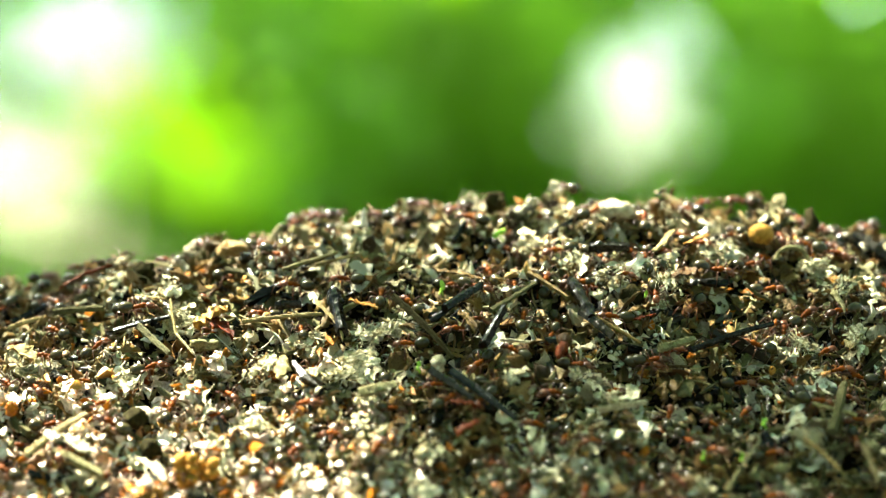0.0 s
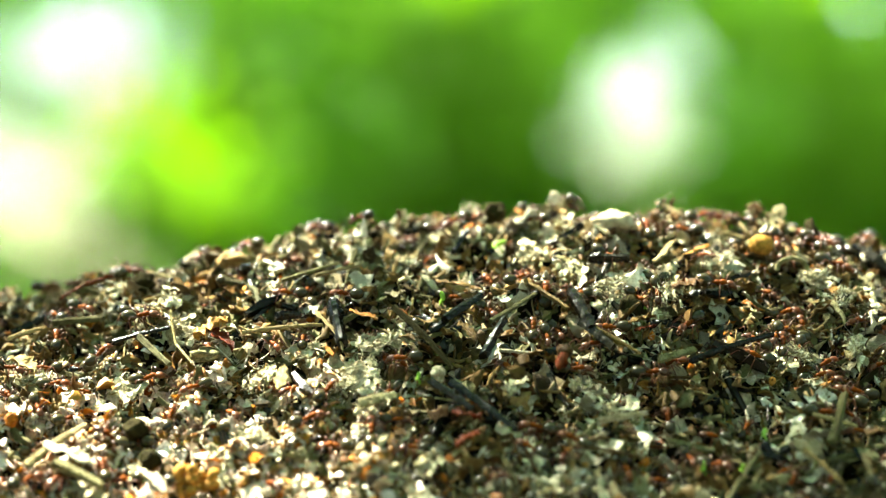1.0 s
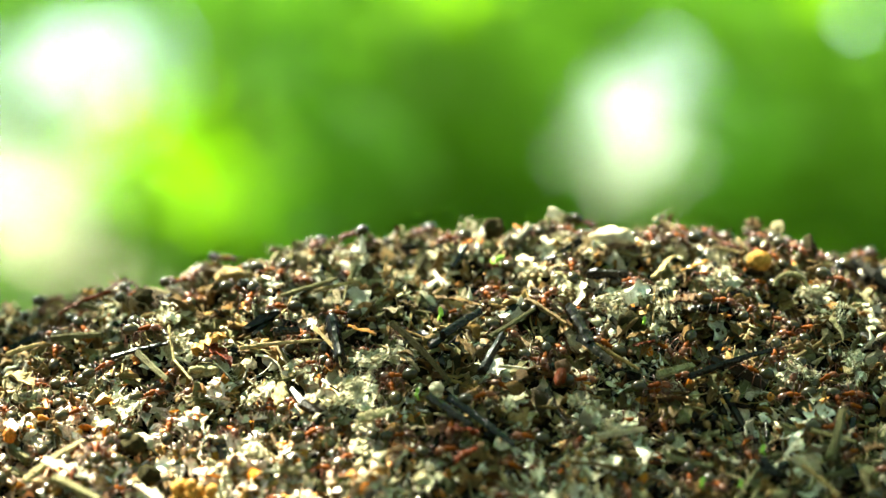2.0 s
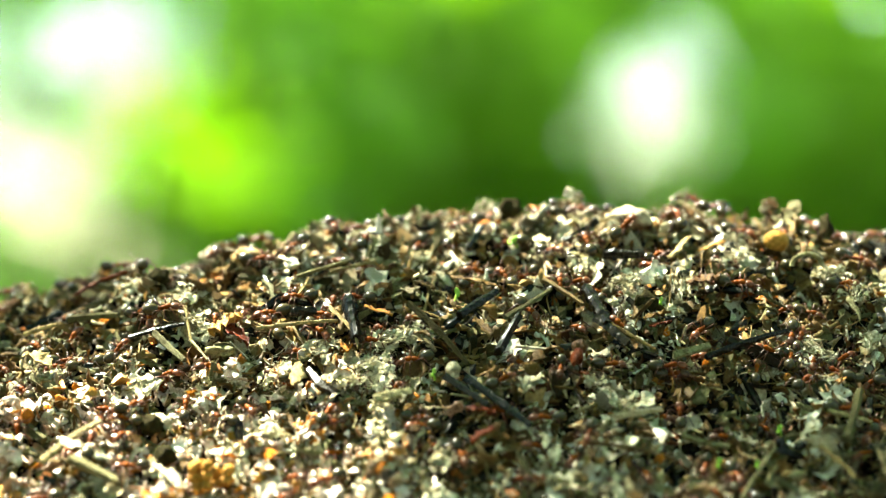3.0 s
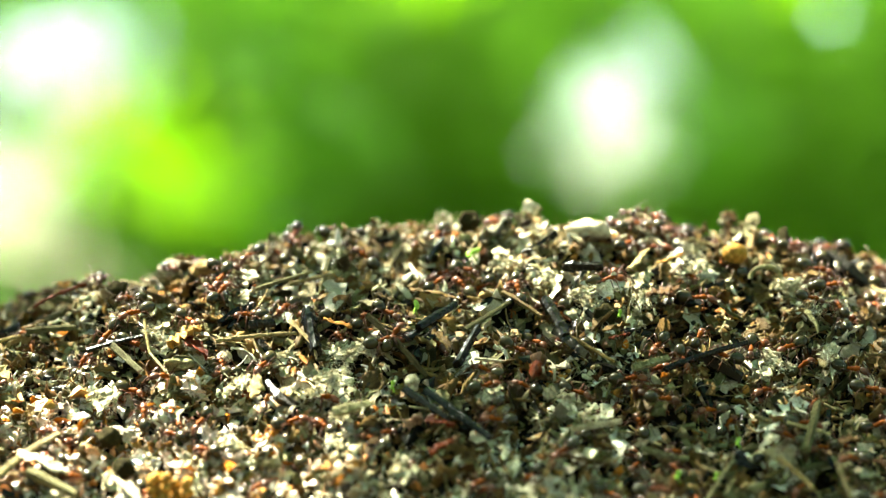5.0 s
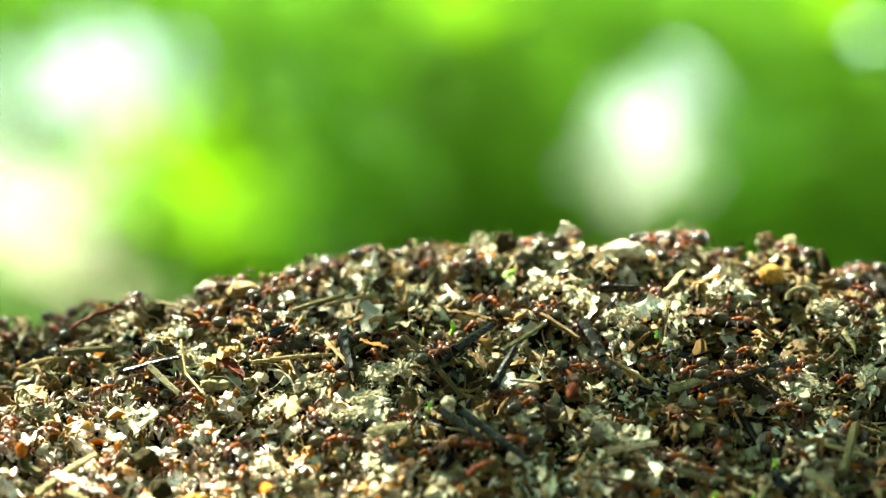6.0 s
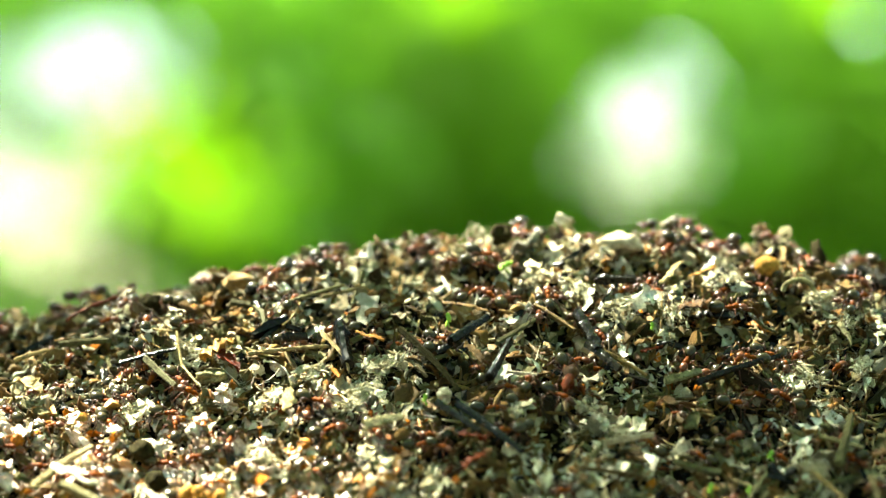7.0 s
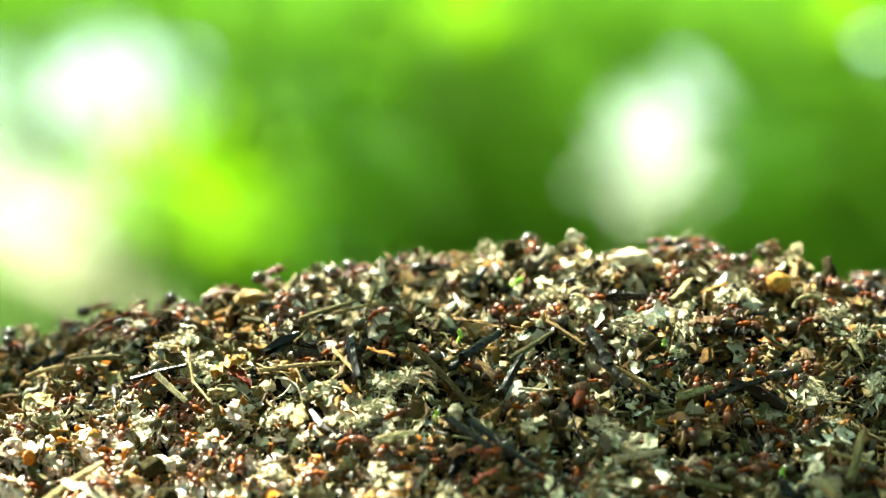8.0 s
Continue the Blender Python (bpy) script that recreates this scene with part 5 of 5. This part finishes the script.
def known_trails():
    trail(0, 1.2, [(0, -0.0536, -0.0466), (0.5, -0.0534, -0.0469), (1, -0.0539, -0.0464), (1.2, -0.0542, -0.0463)])
    trail(180, 1.15, [(0, -0.0683, -0.0369), (0.5, -0.0686, -0.0369)])
    trail(180, 1.2, [(0, -0.0671, -0.0470), (0.5, -0.0669, -0.0472), (1, -0.0672, -0.0470), (1.2, -0.0670, -0.0473)])
    trail(88, 1.2, [(0, 0.0143, -0.0427), (0.5, 0.0143, -0.0431), (1, 0.0164, -0.0423)])
    trail(178, 1.2, [(0, 0.0323, -0.0435), (0.3, 0.0317, -0.0432), (1, 0.0318, -0.0432)])
    trail(205, 1.2, [(0, 0.0196, -0.0590), (0.5, 0.0187, -0.0602), (1, 0.0175, -0.0621), (1.2, 0.0173, -0.0624)])
    trail(-5, 1.15, [(0, 0.0396, -0.0506), (0.5, 0.0398, -0.0504), (1, 0.0395, -0.0509)])
    trail(0, 1.1, [(0, 0.0308, -0.0556), (0.5, 0.0311, -0.0555), (1, 0.0312, -0.0555), (1.2, 0.0312, -0.0557)])
    trail(178, 1.25, [(0, 0.0260, -0.0303), (0.5, 0.0257, -0.0302), (1, 0.0255, -0.0302), (1.2, 0.0256, -0.0305)])
    trail(90, 1.2, [(0, 0.0637, -0.0418), (0.5, 0.0637, -0.0414), (1, 0.0636, -0.0417), (2.5, 0.0637, -0.0415), (3, 0.0640, -0.0415), (3.5, 0.0639, -0.0415), (4, 0.0640, -0.0416)])
    trail(10, 1.2, [(0, 0.0738, -0.0500), (0.5, 0.0737, -0.0493), (1, 0.0708, -0.0484), (1.2, 0.0709, -0.0488)])
    trail(165, 1.2, [(0, 0.0772, -0.0497), (0.5, 0.0775, -0.0499), (1, 0.0769, -0.0514), (1.2, 0.0770, -0.0514)])
    trail(185, 1.15, [(2.3, 0.0147, -0.0640), (2.5, 0.0144, -0.0644), (3, 0.0153, -0.0636), (3.5, 0.0151, -0.0632), (4, 0.0142, -0.0629), (4.5, 0.0139, -0.0632), (5, 0.0141, -0.0630), (5.2, 0.0140, -0.0632)])
    trail(150, 1.1, [(2.3, 0.0113, -0.0514), (2.5, 0.0114, -0.0518), (3, 0.0117, -0.0518), (3.5, 0.0124, -0.0520), (4, 0.0119, -0.0516), (4.5, 0.0122, -0.0524), (5, 0.0125, -0.0527), (5.2, 0.0127, -0.0531)])
    trail(10, 1.1, [(2.5, 0.0262, -0.0518), (3, 0.0278, -0.0518), (3.5, 0.0284, -0.0516), (3.9, 0.0286, -0.0514)])
    trail(5, 1.1, [(2.3, 0.0344, -0.0547), (2.5, 0.0342, -0.0543), (3, 0.0340, -0.0546), (3.5, 0.0341, -0.0543), (4, 0.0339, -0.0543), (4.5, 0.0339, -0.0543), (5, 0.0340, -0.0542)])
    trail(-8, 1.2, [(2.3, 0.0402, -0.0506), (2.5, 0.0400, -0.0506), (3, 0.0401, -0.0505), (3.5, 0.0404, -0.0505), (4, 0.0404, -0.0509), (4.5, 0.0404, -0.0507), (5, 0.0404, -0.0506), (5.2, 0.0405, -0.0506)])
    trail(8, 1.25, [(2.3, 0.0305, -0.0307), (2.5, 0.0303, -0.0312), (3, 0.0313, -0.0311), (3.5, 0.0325, -0.0312), (4, 0.0363, -0.0330), (4.5, 0.0371, -0.0334), (5, 0.0373, -0.0333), (5.2, 0.0375, -0.0334)])
    trail(175, 1.2, [(2.3, -0.0072, -0.0509), (2.5, -0.0072, -0.0509), (3, -0.0071, -0.0512), (3.5, -0.0075, -0.0503), (4, -0.0099, -0.0492), (4.2, -0.0118, -0.0481)])
    trail(180, 1.15, [(2.3, -0.0305, -0.0305), (2.5, -0.0304, -0.0312), (3, -0.0307, -0.0315), (3.5, -0.0308, -0.0317), (4, -0.0320, -0.0316), (4.5, -0.0322, -0.0316), (5, -0.0322, -0.0322), (5.2, -0.0321, -0.0321)])
    trail(8, 1.2, [(3.5, -0.0554, -0.0373), (4, -0.0552, -0.0374)])
    trail(95, 1.1, [(2.3, 0.0410, -0.0588), (2.5, 0.0407, -0.0591), (3, 0.0408, -0.0590), (3.5, 0.0410, -0.0590), (4, 0.0406, -0.0591), (4.5, 0.0407, -0.0590), (5, 0.0410, -0.0590), (5.2, 0.0412, -0.0589)])
    trail(0, 1.2, [(2.3, 0.0697, -0.0613), (2.5, 0.0695, -0.0614), (3, 0.0698, -0.0614), (3.5, 0.0701, -0.0614), (4, 0.0699, -0.0618), (4.5, 0.0698, -0.0619), (5, 0.0701, -0.0617), (5.2, 0.0702, -0.0616)])
    trail(5, 1.3, [(6.3, 0.0539, -0.0317), (6.5, 0.0538, -0.0315), (7, 0.0538, -0.0312), (7.5, 0.0538, -0.0315), (8, 0.0538, -0.0313)])
    trail(0, 1.15, [(6.3, 0.0463, -0.0309), (6.5, 0.0462, -0.0305), (7, 0.0462, -0.0305), (7.5, 0.0462, -0.0305), (8, 0.0462, -0.0307)])
    trail(-8, 1.3, [(6.3, 0.0777, -0.0235), (6.5, 0.0776, -0.0231), (7, 0.0777, -0.0231), (7.5, 0.0776, -0.0231), (8, 0.0777, -0.0232)])
    trail(95, 1.2, [(6.3, 0.0198, -0.0307), (6.5, 0.0197, -0.0305), (7, 0.0197, -0.0305), (7.5, 0.0197, -0.0304), (8, 0.0196, -0.0305)])
    trail(180, 1.2, [(6.3, 0.0261, -0.0307), (6.5, 0.0261, -0.0304), (7, 0.0261, -0.0305), (7.5, 0.0261, -0.0304), (8, 0.0261, -0.0304)])
    trail(80, 1.2, [(6.3, 0.0511, -0.0409), (6.5, 0.0510, -0.0405), (7, 0.0511, -0.0405), (7.5, 0.0511, -0.0405), (8, 0.0510, -0.0406)])
    trail(-85, 1.15, [(6.3, 0.0625, -0.0424), (6.5, 0.0626, -0.0419), (7, 0.0626, -0.0420), (7.5, 0.0626, -0.0419), (8, 0.0625, -0.0421)])
    trail(180, 1.15, [(6.3, 0.0559, -0.0461), (6.5, 0.0558, -0.0459), (7, 0.0558, -0.0459), (7.5, 0.0558, -0.0459), (8, 0.0558, -0.0460)])
    trail(45, 1.15, [(6.3, 0.0737, -0.0421), (6.5, 0.0737, -0.0418), (7, 0.0737, -0.0418), (7.5, 0.0737, -0.0418), (8, 0.0737, -0.0417)])
    trail(130, 1.1, [(6.3, -0.0826, -0.0452), (6.5, -0.0828, -0.0447), (7, -0.0828, -0.0447), (7.5, -0.0827, -0.0451), (8, -0.0828, -0.0448)])
    trail(180, 1.1, [(6.3, -0.0770, -0.0410), (6.5, -0.0772, -0.0405), (7, -0.0772, -0.0405), (7.5, -0.0772, -0.0404), (8, -0.0772, -0.0406)])
    trail(90, 1.1, [(6.3, -0.0500, -0.0543), (6.5, -0.0502, -0.0541), (7, -0.0502, -0.0541), (7.5, -0.0502, -0.0541), (8, -0.0502, -0.0541)])
    trail(120, 1.2, [(6.3, 0.0084, -0.0259), (6.5, 0.0083, -0.0256), (7, 0.0083, -0.0256), (7.5, 0.0083, -0.0256), (8, 0.0083, -0.0256)])
    trail(175, 1.15, [(6.3, -0.0202, -0.0322), (6.5, -0.0203, -0.0320), (7, -0.0203, -0.0320), (7.5, -0.0203, -0.0320), (8, -0.0203, -0.0320)])
    for k, (x, y) in enumerate([(0.0735, -0.0085), (0.0785, -0.0080), (0.0757, -0.0105), (0.0700, -0.0060)]):
        trail(80 + 70 * k, 1.15, [(0, x, y), (1, x + 0.0006, y + 0.0004), (2.5, x - 0.0005, y), (4, x + 0.0007, y - 0.0005), (5.2, x, y)])
    for k, (dx, dy) in enumerate([(0, 0), (0.004, 0.001), (-0.0045, 0.0005), (0.0085, 0), (-0.001, 0.004), (0.0045, -0.0045)]):
        trail(40 + 60 * k, 1.2, [(0, 0.030 + 0.009 * k, -0.018), (2, 0.034 + 0.007 * k, -0.015), (4, 0.040 + dx * 1.5, -0.012 + dy), (6.3, 0.046 + dx, -0.006 + dy), (7, 0.0468 + dx, -0.004 + dy), (7.5, 0.0470 + dx, -0.0036 + dy), (8, 0.0472 + dx, -0.0034 + dy)])


known_trails()
ant = build_ant()
COLONY = [ant] + [copy_thing(ant, Matrix()) for _ in range(299)]
sizes = random.Random(8)
for i, one in enumerate(COLONY):
    k = TRAILS[i][1] if i < len(TRAILS) else 0.98 + 0.26 * sizes.random()
    one.scale = (k, k, k)


def free_spot(r, taken):
    """A spot that keeps clear of the ants already placed."""
    for _ in range(40):
        x, y = r.uniform(-0.099, 0.106), r.uniform(-0.096, 0.005)
        if all((x - a) ** 2 + (y - b) ** 2 > 0.0048 ** 2 for a, b in taken):
            break
    taken.append((x, y))
    return x, y


def stride(one, seed):
    """Swings the legs in two sets of three and feels about with the antennae."""
    r = random.Random(seed)
    legs = [o for o in one.children if o.name.startswith("leg")]
    for k, leg in enumerate(legs):
        base, turn = leg.matrix_basis.copy(), 13 if (k // 2 + k) % 2 else -13
        rows = []
        for i in range(41):
            go = 1.0 if math.sin(i * 0.21 + seed) > -0.3 else 0.15
            rows.append((i * 0.2, base @ pose(0, 0, 0, 0, 0, turn * go * (1 if i % 2 else -1) + r.uniform(-3, 3))))
        walk(leg, rows)
    for head in [o for o in one.children if o.name.startswith("head")]:
        for feeler in head.children:
            base = feeler.matrix_basis.copy()
            walk(feeler, [(i * 0.4, base @ pose(0, 0, 0, r.uniform(-6, 6), r.uniform(-10, 10), r.uniform(-9, 9))) for i in range(21)])


def motions():
    r = random.Random(3)
    taken = [(p[0][1], p[0][2]) for _, _, p in TRAILS]
    for i, one in enumerate(COLONY):
        if i < len(TRAILS):
            h, size, places = TRAILS[i]
            rows = [(t, seat(x, y, h + 6 * math.sin(5 * t + i), 0.0014, 4)) for t, x, y in places]
            if rows[0][0] > 0:
                rows.insert(0, (0.0, seat(places[0][1] - 0.002 * math.cos(radians(h)), places[0][2] - 0.002 * math.sin(radians(h)), h - 12, 0.0014, 4)))
            t, x, y = places[-1]
            if t < 7.6:
                rows += crawl(r, x, y, h, t, size)[1:]
            elif t < 8.0:
                rows.append((8.0, seat(x, y, h, 0.0014, 4)))
            walk(one, rows)
            stride(one, i)
        else:
            x, y = free_spot(r, taken)
            walk(one, crawl(r, x, y, r.uniform(0, 360)))
            if i % 3 == 0:
                stride(one, i)


motions()
